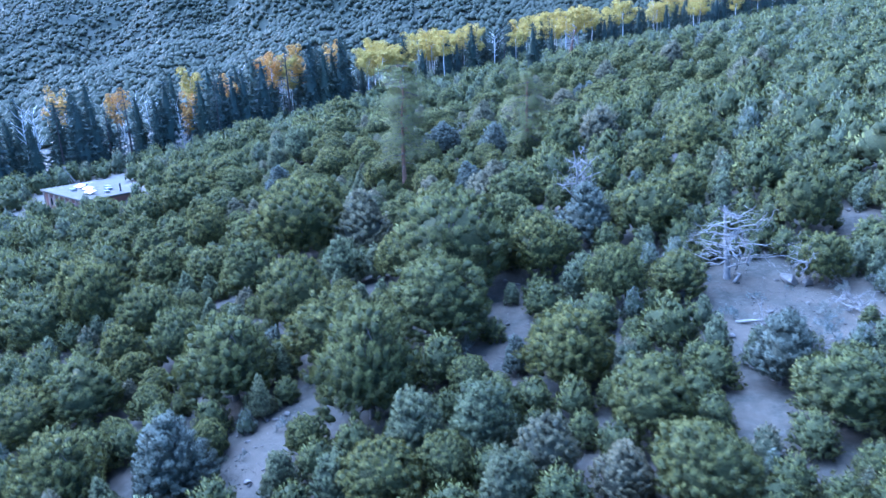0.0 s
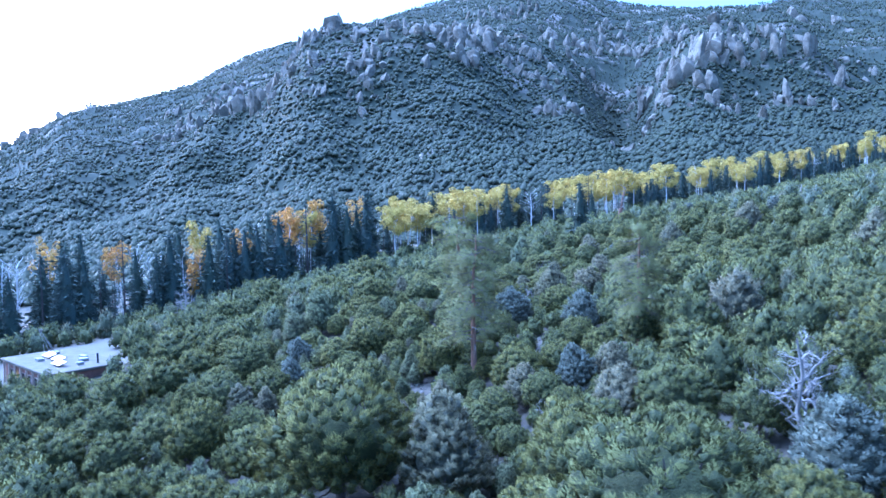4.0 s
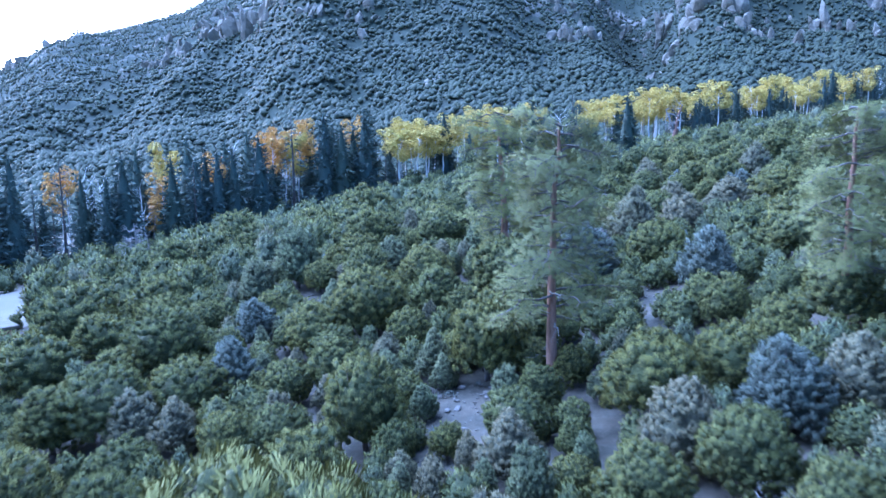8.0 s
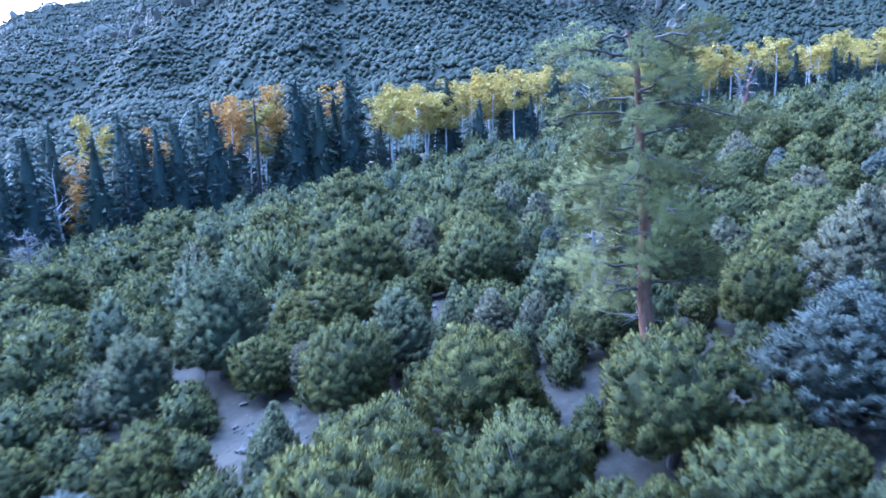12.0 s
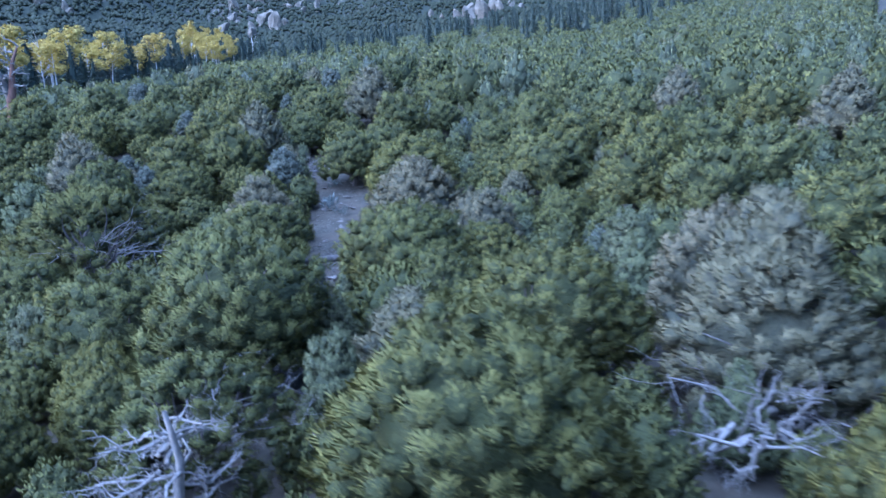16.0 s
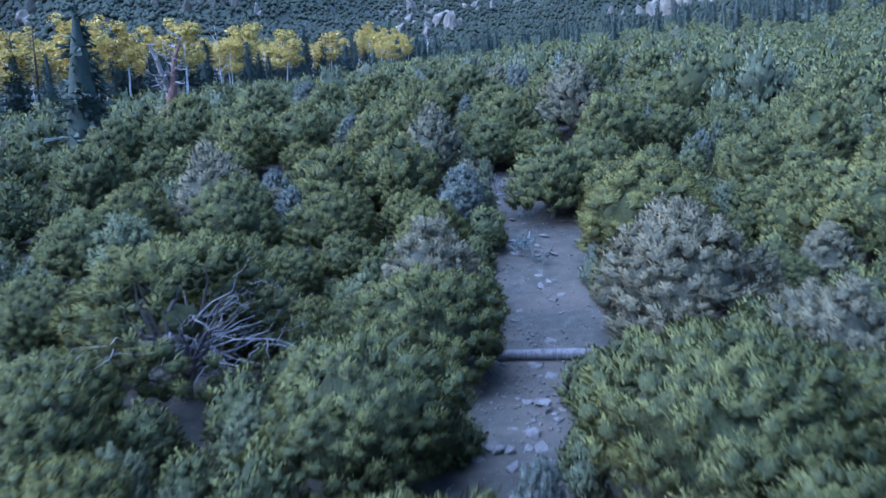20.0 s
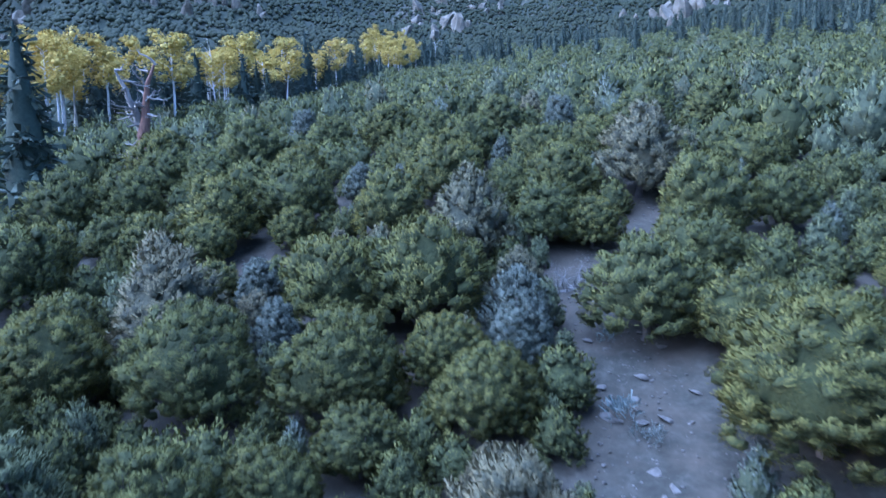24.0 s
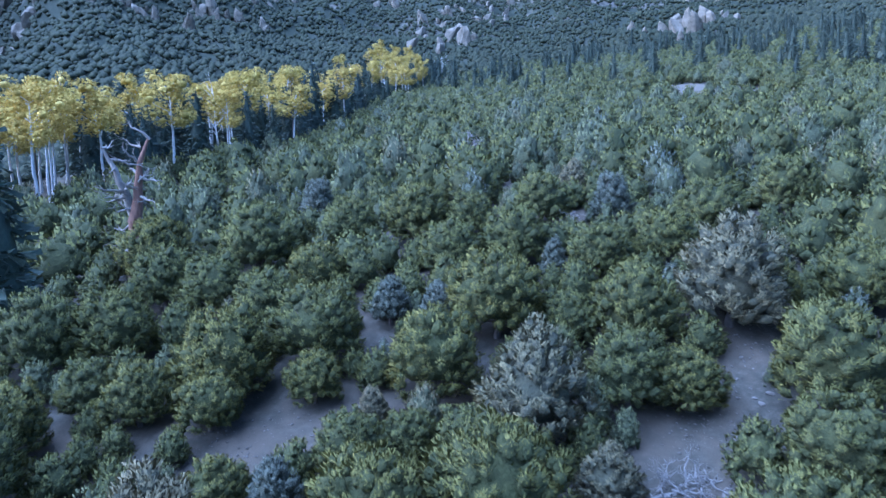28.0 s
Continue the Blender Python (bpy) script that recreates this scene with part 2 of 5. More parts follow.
def land(x, y):
    x, y = np.asarray(x, float), np.asarray(y, float)
    dx, dy = x - OX, y - OY
    r = np.hypot(dx, dy) + 1e-6
    az = np.degrees(np.arctan2(dx, dy))
    foot = smooth_table(az, FOOT)
    near = np.minimum(r, foot)
    base = rolling(OX + dx / r * near, OY + dy / r * near)
    ridge = 1250 + 60 * np.sin(az * 0.21) + np.clip(az - 20, 0, 30) * 25
    top = -2.4 + ridge * np.tan(np.radians(smooth_table(az, SKYLINE)))
    s = (r - foot) / (ridge - foot)
    up = np.clip(s, 0, 1)
    g = np.where(s > 1, np.maximum(1 - 0.6 * (s - 1), 0.2), up ** 1.12)
    # spurs and gullies that run down the slope
    spur = 60 * np.exp(-((az + 6) / 9) ** 2) * np.exp(-((r - 560) / 190) ** 2) - 65 * np.exp(-((az - 13.5) / 3.2) ** 2) * np.exp(-((r - 650) / 260) ** 2)
    spur = spur + 42 * np.exp(-((az - 20) / 5) ** 2) * np.exp(-((r - 600) / 160) ** 2)
    bite = np.clip(up * 4, 0, 1) * np.clip((1.02 - s) * 6, 0.12, 1)
    rough = 15 * wavy(az * 14, r * 0.35, 160, 3) + 9 * wavy(x, y, 110, 5) + 4 * wavy(x, y, 38, 6)
    fine = 0.22 * wavy(x, y, 13, 8) + 0.07 * wavy(x, y, 4, 9)
    return base + (top - base) * np.where(s > 0, g, 0) + bite * (spur + rough) + fine * (r < 400)


def height(x, y):
    return float(land(x, y))


def mesh_data(name, verts, tris, mats, idx=None, smooth=False, normals=None):
    me = bpy.data.meshes.new(name)
    verts, tris = np.asarray(verts, np.float32), np.asarray(tris, np.int32)
    me.vertices.add(len(verts))
    me.vertices.foreach_set("co", verts.ravel())
    me.loops.add(tris.size)
    me.loops.foreach_set("vertex_index", tris.ravel())
    me.polygons.add(len(tris))
    me.polygons.foreach_set("loop_start", np.arange(len(tris), dtype=np.int32) * tris.shape[1])
    for m in mats:
        me.materials.append(m)
    if idx is not None:
        me.polygons.foreach_set("material_index", np.asarray(idx, np.int32))
    if smooth:
        me.polygons.foreach_set("use_smooth", np.ones(len(tris), bool))
    me.update()
    if normals is not None:
        me.polygons.foreach_set("use_smooth", np.ones(len(tris), bool))
        me.attributes.new("custom_normal", 'FLOAT_VECTOR', 'POINT').data.foreach_set("vector", np.asarray(normals, np.float32).ravel())
    return me


def build_ground():
    az = np.radians(np.concatenate([np.arange(-180, -62, 4.0), np.arange(-62, 112, 0.55), np.arange(112, 180, 4.0)]))
    rr = [0.5]
    while rr[-1] < 4300:
        rr.append(rr[-1] + max(1.6, rr[-1] * 0.016))
    rr = np.array(rr)
    A, R = np.meshgrid(az, rr)
    X, Y = OX + R * np.sin(A), OY + R * np.cos(A)
    V = np.stack([X, Y, land(X, Y)], -1).reshape(-1, 3)
    n = len(az)
    i = np.arange((len(rr) - 1) * n)
    row, col = i // n, i % n
    nxt = (col + 1) % n
    F = np.stack([row * n + col, row * n + nxt, (row + 1) * n + nxt, (row + 1) * n + col], -1)[:, ::-1]
    ob = new("ground", mesh_data("ground", V, F, [SOIL], smooth=True))
    tagged(ob, "gravelly woodland soil rising to a forested rocky mountain", "ground", kind="structure")


build_ground()

# ---- foliage and wood, as arrays of triangles ----
ICO_V = np.array([(0, -0.526, 0.851), (0, 0.526, 0.851), (0, -0.526, -0.851), (0, 0.526, -0.851), (0.851, 0, 0.526), (0.851, 0, -0.526),
                  (-0.851, 0, 0.526), (-0.851, 0, -0.526), (-0.526, 0.851, 0), (0.526, 0.851, 0), (-0.526, -0.851, 0), (0.526, -0.851, 0)])
ICO_F = np.array([(0, 4, 1), (0, 1, 6), (1, 4, 9), (1, 9, 8), (1, 8, 6), (6, 8, 7), (6, 7, 10), (6, 10, 0), (0, 10, 11), (0, 11, 4),
                  (4, 11, 5), (4, 5, 9), (9, 5, 3), (9, 3, 8), (8, 3, 7), (7, 3, 2), (7, 2, 10), (10, 2, 11), (11, 2, 5), (5, 2, 3)])


def unit(v):
    return v / np.maximum(np.linalg.norm(v, axis=-1, keepdims=True), 1e-9)


def sprigs(rng, at, way, size, blades=3, spread=0.55, slim=0.16, face=None):
    """Narrow blades that fan out from each place along its way; face: the side that they turn outwards."""
    n = len(at)
    at = np.repeat(at, blades, 0)
    way = unit(np.repeat(way, blades, 0) + rng.normal(0, spread, (n * blades, 3)))
    ln = np.repeat(np.broadcast_to(size, n), blades) * rng.uniform(0.6, 1.25, n * blades)
    out = rng.normal(0, 1, (n * blades, 3))
    if face is not None:
        out = np.repeat(face, blades, 0) + out * 0.3
    side = unit(np.cross(way, out)) * (ln * slim)[:, None]
    tip = at + way * ln[:, None]
    flip = rng.uniform(0, 1, (n * blades, 1)) < 0.35
    root = at - way * (ln * 0.15)[:, None]
    a, b, c = np.where(flip, root, root + side), np.where(flip, tip + side, tip), np.where(flip, tip - side, root - side)
    if face is not None:
        turned = (np.cross(b - a, c - a) * np.repeat(face, blades, 0)).sum(1, keepdims=True) < 0
        b, c = np.where(turned, c, b), np.where(turned, b, c)
    return np.stack([a, b, c], 1).reshape(-1, 3), np.arange(n * blades * 3).reshape(-1, 3)


def lobes_crown(rng, centres, radii, sprig, density, up=0.35, blades=3, core=0.8, squash=0.85, heart=(0, 0, 2.5), slim=0.16, spread=0.5):
    """A crown of uneven lobes: each a rough heart with sprigs that lie over it like shingles."""
    Vs, Fs, off = [], [], 0
    for c, r in zip(centres, radii):
        if core > 0:
            v = ICO_V * rng.uniform(0.7, 1.1, (12, 1)) * r * core * np.array([1, 1, squash]) + c
            Vs.append(v), Fs.append(ICO_F + off)
            off += 12
        n = max(3, int(density * r * r))
        out = unit(c - np.array(heart) + 1e-6)
        d = unit(rng.normal(0, 1, (n, 3)) + 0.5 * out + np.array([0, 0, 0.35]))
        p = c + d * r * np.array([1, 1, squash]) * rng.uniform(0.75, 1.0, (n, 1))
        way = unit(rng.normal(0, 0.5, (n, 3)) + 0.7 * d + np.array([0, 0, up]))
        v, f = sprigs(rng, p, way, sprig * rng.uniform(0.7, 1.35, n), blades, spread, slim, unit(d + np.array([0, 0, 0.3])))
        Vs.append(v), Fs.append(f + off)
        off += len(v)
    return np.concatenate(Vs), np.concatenate(Fs)


def ball(sub):
    bm = bmesh.new()
    bmesh.ops.create_icosphere(bm, subdivisions=sub, radius=1.0)
    v = np.array([p.co[:] for p in bm.verts])
    f = np.array([[p.index for p in q.verts] for q in bm.faces])
    bm.free()
    return v, f


OCTA_V = np.array([(1, 0, 0.1), (0, 1, -0.1), (-1, 0, 0.1), (0, -1, -0.1), (0, 0, 1), (0, 0, -1)], float)
OCTA_F = np.array([(0, 1, 4), (1, 2, 4), (2, 3, 4), (3, 0, 4), (1, 0, 5), (2, 1, 5), (3, 2, 5), (0, 3, 5)])
BALLS = {0: (OCTA_V, OCTA_F), 1: ball(1), 2: ball(2)}


def clump_crown(rng, h, w, clumps, detail, sprig_count, sprig, cone=0.0, lobes=12, slim=0.17, low=0.40, cleft=0.30, tall=1.5, missing=0.0):
    """A crown of upright tufts on the ends of its boughs: each a small rough heart bristling with sprigs, round a dark
    inner mass. Hearts and mass take a darker colour that paints the shade inside.
    """
    ld = unit(rng.normal(0, 1, (lobes, 3)) + np.array([0, 0, 0.4]))
    lw = rng.uniform(1.5, 2.4, lobes) / math.sqrt(lobes)
    lh = rng.uniform(0.6, 1.05, lobes)

    def skin(u):
        g = (lh * np.exp(-(np.arccos(np.clip(u @ ld.T, -1, 1)) / lw) ** 2)).max(1)
        rad = 1.0 - cleft + cleft * g
        upper = np.clip(u[:, 2], 0, 1)
        under = np.where(u[:, 2] < 0, 1 / np.sqrt(np.maximum(1 - u[:, 2] ** 2, 0.55)), 1.0)
        flat = rad * (1 - cone * upper ** 0.8) * under
        zz = np.where(u[:, 2] > 0, (1 - low) * h, low * h * 1.05)
        return np.stack([u[:, 0] * w / 2 * flat, u[:, 1] * w / 2 * flat, low * h + u[:, 2] * zz * rad ** (0.6 if cone > 0.3 else 1.0)], -1)

    k = np.arange(clumps) + 0.5
    z = 1 - 1.62 * k / clumps
    th = k * 2.39996
    u = np.stack([np.sqrt(np.maximum(1 - z * z, 0)) * np.cos(th), np.sqrt(np.maximum(1 - z * z, 0)) * np.sin(th), z], -1)
    u = unit(u + rng.normal(0, 1.1 / math.sqrt(clumps), u.shape))
    if missing:
        gap = unit(np.array([0.9, -0.3, 0.25]))
        u = u[(u @ gap < 1 - 2 * missing) | (rng.uniform(0, 1, len(u)) < 0.12)]
    n = len(u)
    mid = np.array([0, 0, low * h])
    s = w * 0.5 * math.sqrt(9.0 / clumps) * 0.50 * rng.uniform(0.7, 1.3, n)
    rim = skin(u)
    nrm = unit((rim - mid) * np.array([1 / w, 1 / w, 0.8 / h]))
    axis = unit(nrm * 0.55 + np.array([0, 0, 0.75]) + rng.normal(0, 0.22, (n, 3)))
    at = mid + (rim - mid) * rng.uniform(0.80, 1.0, (n, 1)) - axis * (s * tall * 0.7)[:, None]
    Vs, Fs, Ns, Is = [], [], [], []
    # the inner mass, in the second colour, darkened to paint shade within the crown
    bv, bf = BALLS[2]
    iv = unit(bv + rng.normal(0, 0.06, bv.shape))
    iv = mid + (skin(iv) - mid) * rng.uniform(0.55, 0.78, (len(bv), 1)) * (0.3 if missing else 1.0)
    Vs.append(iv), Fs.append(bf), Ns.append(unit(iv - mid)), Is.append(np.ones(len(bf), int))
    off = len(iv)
    # the tufts, their hearts in the same shade colour
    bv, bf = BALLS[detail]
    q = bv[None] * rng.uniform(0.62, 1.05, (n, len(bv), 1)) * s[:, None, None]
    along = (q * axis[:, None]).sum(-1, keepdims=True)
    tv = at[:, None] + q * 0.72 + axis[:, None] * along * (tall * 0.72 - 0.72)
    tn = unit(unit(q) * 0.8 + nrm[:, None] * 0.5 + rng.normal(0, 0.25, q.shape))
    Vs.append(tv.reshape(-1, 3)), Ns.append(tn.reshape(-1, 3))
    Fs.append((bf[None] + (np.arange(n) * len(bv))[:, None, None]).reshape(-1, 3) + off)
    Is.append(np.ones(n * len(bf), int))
    off += n * len(bv)
    # the sprigs that bristle from each tuft
    m = sprig_count
    d = unit(rng.normal(0, 1, (n, m, 3)) + axis[:, None] * 0.7 + nrm[:, None] * 0.5)
    along = (d * axis[:, None]).sum(-1, keepdims=True)
    p = at[:, None] + (d * rng.uniform(0.55, 0.86, d.shape[:2] + (1,)) + axis[:, None] * along * (tall - 0.95)) * s[:, None, None]
    way = unit(d * 0.7 + axis[:, None] * 0.9 + rng.normal(0, 0.32, d.shape))
    face = unit(d + nrm[:, None] * 0.4)
    sv, sf = sprigs(rng, p.reshape(-1, 3), way.reshape(-1, 3), sprig * rng.uniform(0.7, 1.3, n * m), 1, 0.1, slim, face.reshape(-1, 3))
    sn = unit(d * 0.75 + nrm[:, None] * 0.55 + rng.normal(0, 0.22, d.shape))
    Vs.append(sv), Fs.append(sf + off), Ns.append(np.repeat(sn.reshape(-1, 3), 3, 0)), Is.append(np.zeros(len(sf), int))
    V = np.concatenate(Vs)
    V *= np.array([1, 1, 0]) * (w / 2 / np.percentile(np.hypot(V[:, 0], V[:, 1]), 97)) + np.array([0, 0, h / np.percentile(V[:, 2], 99.8)])
    return V, np.concatenate(Fs), np.concatenate(Ns), np.concatenate(Is)


def tube(path, radii, sides=6):
    """A tapered limb along a path."""
    path, radii = np.asarray(path, float), np.asarray(radii, float)
    way = unit(np.gradient(path, axis=0))
    ref = np.array([0.31, 0.95, 0.05])
    a = unit(np.cross(way, ref))
    b = np.cross(way, a)
    th = np.arange(sides) * 2 * np.pi / sides
    V = (path[:, None] + radii[:, None, None] * (np.cos(th)[None, :, None] * a[:, None] + np.sin(th)[None, :, None] * b[:, None])).reshape(-1, 3)
    F = []
    for i in range(len(path) - 1):
        for j in range(sides):
            p, q = i * sides + j, i * sides + (j + 1) % sides
            F += [(p, q, q + sides), (p, q + sides, p + sides)]
    return V, np.array(F)


def join(parts):
    Vs, Fs, off = [], [], 0
    for v, f in parts:
        Vs.append(v), Fs.append(f + off)
        off += len(v)
    return np.concatenate(Vs), np.concatenate(Fs)


def crooked(rng, a, b, n=6, bend=0.1, sag=0.0):
    """A path from a to b that wanders."""
    a, b = np.asarray(a, float), np.asarray(b, float)
    s = np.linspace(0, 1, n)[:, None]
    ln = np.linalg.norm(b - a)
    w = np.cumsum(rng.normal(0, bend * ln / n, (n, 3)), 0)
    w -= s * w[-1]
    p = a + (b - a) * s + w
    p[:, 2] -= sag * ln * (s[:, 0] * (1 - s[:, 0]) * 4)
    return p


def branch_set(rng, root, tip, r0, depth=2, forks=4, bend=0.18, sides=5, curl=0.5):
    """A limb with side branches, bare."""
    p = crooked(rng, root, tip, 5, bend)
    out = [tube(p, np.linspace(r0, r0 * 0.25, 5), sides)]
    ln = np.linalg.norm(np.asarray(tip) - np.asarray(root))
    if depth > 0:
        for k in range(forks):
            i = rng.randint(1, 5)
            w = unit(unit(p[-1] - p[0]) + rng.normal(0, curl, 3))
            out += branch_set(rng, p[i], p[i] + w * ln * rng.uniform(0.3, 0.6), r0 * (1 - i / 6) * 0.65, depth - 1, max(2, forks - 1), bend * 1.2, 3, curl)
    return out


# ---- kinds of trees: each kind is shaped a few times and then planted ----
SHAPES = {}


def round_lobes(rng, h, w, n, low=0.2, lo=0.17, hi=0.30):
    """Lobes over a domed, uneven crown."""
    c, r = [], []
    for k in range(n):
        u = rng.uniform(0, 1) ** 0.8
        z = low + (0.93 - low) * u
        reach = math.sqrt(max(0.02, 1 - max(0, (z - 0.42) / 0.58) ** 2)) * min(1, 0.6 + z)
        a = rng.uniform(0, 6.28)
        q = reach * rng.uniform(0.45, 1.0) ** 0.5
        rad = w * rng.uniform(lo, hi)
        c.append((math.cos(a) * q * (w / 2 - rad * 0.6), math.sin(a) * q * (w / 2 - rad * 0.6), z * h - rad * 0.35))
        r.append(rad)
    return np.array(c), np.array(r)


def cone_lobes(rng, h, w, n, lo=0.12, hi=0.22, point=1.0):
    c, r = [], []
    for k in range(n):
        z = rng.uniform(0.1, 0.95) if k else 0.95
        reach = (1 - z) ** (0.75 * point) * min(1, 0.75 + 2 * z)
        a = rng.uniform(0, 6.28)
        q = reach * rng.uniform(0.5, 1.0)
        rad = w * rng.uniform(lo, hi) * (1 - 0.5 * z)
        c.append((math.cos(a) * q * (w / 2 - rad * 0.4), math.sin(a) * q * (w / 2 - rad * 0.4), z * h - rad * 0.6))
        r.append(rad)
    return np.array(c), np.array(r)


def limbs_to(rng, centres, h, r0, count, stems=2):
    """A short trunk with limbs that reach into the lobes."""
    parts = []
    fork = np.array([rng.normal(0, 0.12), rng.normal(0, 0.12), h * 0.22])
    parts.append(tube(crooked(rng, (0, 0, -0.5), fork, 5, 0.15), np.linspace(r0 * 1.3, r0 * 0.9, 5), 7))
    top = np.array([0, 0, h * 0.75])
    parts.append(tube(crooked(rng, fork, top, 6, 0.25), np.linspace(r0 * 0.85, r0 * 0.2, 6), 6))
    pick = rng.permutation(len(centres))[:count]
    for i in pick:
        parts.append(tube(crooked(rng, fork * rng.uniform(0.5, 1.4), centres[i] * 1.02, 6, 0.3, 0.06), np.linspace(r0 * 0.55, r0 * 0.08, 6), 4))
    return join(parts)


def shape(kind, variant, level):
    """The meshes of one variant of a kind: a list of part name and mesh. Level 0 near, 1 middle."""
    key = (kind, variant, level)
    if key in SHAPES:
        return SHAPES[key]
    rng = np.random.RandomState(1000 + sum(map(ord, kind)) * 7 + variant * 31)
    near = level == 0
    out = []
    if kind in ("pinyon_pine", "broken_pinyon"):
        broken = kind == "broken_pinyon"
        c, r = round_lobes(rng, 5.0, 4.6, 40, 0.15)
        out.append(("trunk", limbs_to(rng, c, 5.0, 0.15, 26 if near else 6), BARK))
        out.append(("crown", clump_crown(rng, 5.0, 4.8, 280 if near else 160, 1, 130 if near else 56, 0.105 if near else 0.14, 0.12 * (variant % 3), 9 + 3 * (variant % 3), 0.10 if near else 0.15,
                                         0.40, 0.34, 1.6, 0.18 if broken else 0.0), PINYON, PINYON_OLD_SHADE))
        if broken:
            dead = []
            for k in range(14):
                a = rng.uniform(-1.6, 1.0)
                ln = rng.uniform(1.6, 2.7)
                dead += branch_set(rng, (0.2, 0, 1.0 + 0.1 * k), (math.cos(a) * ln, math.sin(a) * ln, 1.4 + 0.18 * k + rng.normal(0, 0.4)), 0.036, 2, 4, 0.4, 4, 0.8)
            out.append(("deadwood", join(dead), DEAD_WOOD))
    elif kind in ("juniper", "blue_juniper", "dry_juniper"):
        m = {"juniper": JUNIPER, "blue_juniper": BLUE_JUNIPER, "dry_juniper": DRY_JUNIPER}[kind]
        c, r = cone_lobes(rng, 5.0, 3.8, 40)
        out.append(("trunk", limbs_to(rng, c, 5.0, 0.14, 24 if near else 6), BARK))
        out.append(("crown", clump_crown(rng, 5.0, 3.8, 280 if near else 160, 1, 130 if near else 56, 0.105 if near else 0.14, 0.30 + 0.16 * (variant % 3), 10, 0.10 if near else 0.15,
                                         0.34, 0.36, 1.9), m, DRY_OLD_SHADE if kind == "dry_juniper" else BLUE_OLD_SHADE if kind == "blue_juniper" else JUNIPER_OLD_SHADE))
    elif kind == "ponderosa_pine":
        h = 12.5
        stem = crooked(rng, (0, 0, -0.6), (rng.normal(0, 0.3), rng.normal(0, 0.3), h * 0.96), 10, 0.06)
        wood = [tube(stem, np.linspace(0.25, 0.05, 10), 10)]
        twigs, tuft_at, tuft_way = [], [], []
        for k in range(50):
            z = 0.27 + 0.70 * (k / 50) + rng.normal(0, 0.012)
            a = k * 2.4 + rng.normal(0, 0.5)
            ln = rng.uniform(1.0, 2.6) * (1.0 if z < 0.8 else 0.75)
            root = np.array([np.interp(z * h, stem[:, 2], stem[:, 0]), np.interp(z * h, stem[:, 2], stem[:, 1]), z * h])
            tip = root + np.array([math.cos(a) * ln, math.sin(a) * ln, ln * rng.uniform(-0.45, 0.25)])
            p = crooked(rng, root, tip, 8, 0.3, -0.06)
            twigs.append(tube(p, np.linspace(0.06, 0.02, 8), 5))
            for e in range(9):
                i = rng.randint(3, 8)
                w = unit(unit(tip - root) * 0.7 + rng.normal(0, 0.6, 3))
                q = crooked(rng, p[i], p[i] + w * rng.uniform(0.35, 0.8), 4, 0.25)
                twigs.append(tube(q, np.linspace(0.018, 0.008, 4), 3))
                for u in range(10):
                    tuft_at.append(q[rng.randint(1, 4)] + rng.normal(0, 0.18, 3)), tuft_way.append(unit(w + np.array([0, 0, 0.5])))
        dead = []
        for k in range(18):
            z = rng.uniform(0.12, 0.6) * h
            a = rng.uniform(0, 6.28)
            root = np.array([np.interp(z, stem[:, 2], stem[:, 0]), np.interp(z, stem[:, 2], stem[:, 1]), z])
            out_dir = np.array([math.cos(a), math.sin(a), rng.uniform(-0.5, 0.2)])
            dead += branch_set(rng, root, root + out_dir * rng.uniform(0.6, 1.4), 0.035, 1, 3, 0.35, 4)
        out.append(("trunk", join(wood), RED_BARK))
        out.append(("limbwork", join(twigs), BARK))
        out.append(("snag_wood", join(dead), DEAD_WOOD))
        at, way = np.array(tuft_at), np.array(tuft_way)
        hub = unit((at - np.stack([np.interp(at[:, 2], stem[:, 2], stem[:, 0]), np.interp(at[:, 2], stem[:, 2], stem[:, 1]), at[:, 2] - 0.9], -1)))
        v, f = sprigs(rng, at, way, 0.16, 44, 0.8, 0.024, hub)
        out.append(("crown", (v, f, np.repeat(hub, 132, 0), np.zeros(len(f), int)), PONDEROSA))
    elif kind in ("spruce", "grey_spruce"):
        h, w = 13.0, 4.2
        stem = tube([(0, 0, -0.5), (0.05, 0, h * 0.5), (0, 0, h)], [0.2, 0.12, 0.02], 5)
        at, way, sz = [], [], []
        tiers = 18
        for k in range(tiers):
            z = 0.08 + 0.9 * k / tiers
            rad = w / 2 * (1 - z) ** 0.85 * rng.uniform(0.75, 1.1) + 0.12
            for j in range(max(4, int(15 * (1 - z)) + 2)):
                a = rng.uniform(0, 6.28)
                for q in (0.5, 0.88):
                    at.append((math.cos(a) * rad * q, math.sin(a) * rad * q, z * h - 0.25 * rad * q + rng.normal(0, 0.1)))
                    way.append((math.cos(a), math.sin(a), -0.25))
                    sz.append(0.5 * (0.35 + 0.65 * (1 - z)) + 0.18)
        grey = kind == "grey_spruce"
        if grey:
            keep = rng.uniform(0, 1, len(at)) < 0.55
            at, way, sz = np.array(at)[keep], np.array(way)[keep], np.array(sz)[keep]
        v, f = sprigs(rng, np.array(at), unit(np.array(way, float)), np.array(sz) * 1.45, 3, 0.5, 0.09 if grey else 0.2)
        cone = tube([(0, 0, h * 0.07), (0, 0, h * 0.3), (0, 0, h * 0.7), (0, 0, h * 0.97)], [w * 0.26, w * 0.27, w * 0.12, 0.02], 7)
        out.append(("trunk", stem, DARK_BARK))
        out.append(("crown", (v, f) if grey else join([(v, f), cone]), GREY_SPRUCE if grey else SPRUCE))
    elif kind in ("aspen", "orange_aspen", "bare_aspen"):
        h = 12.0
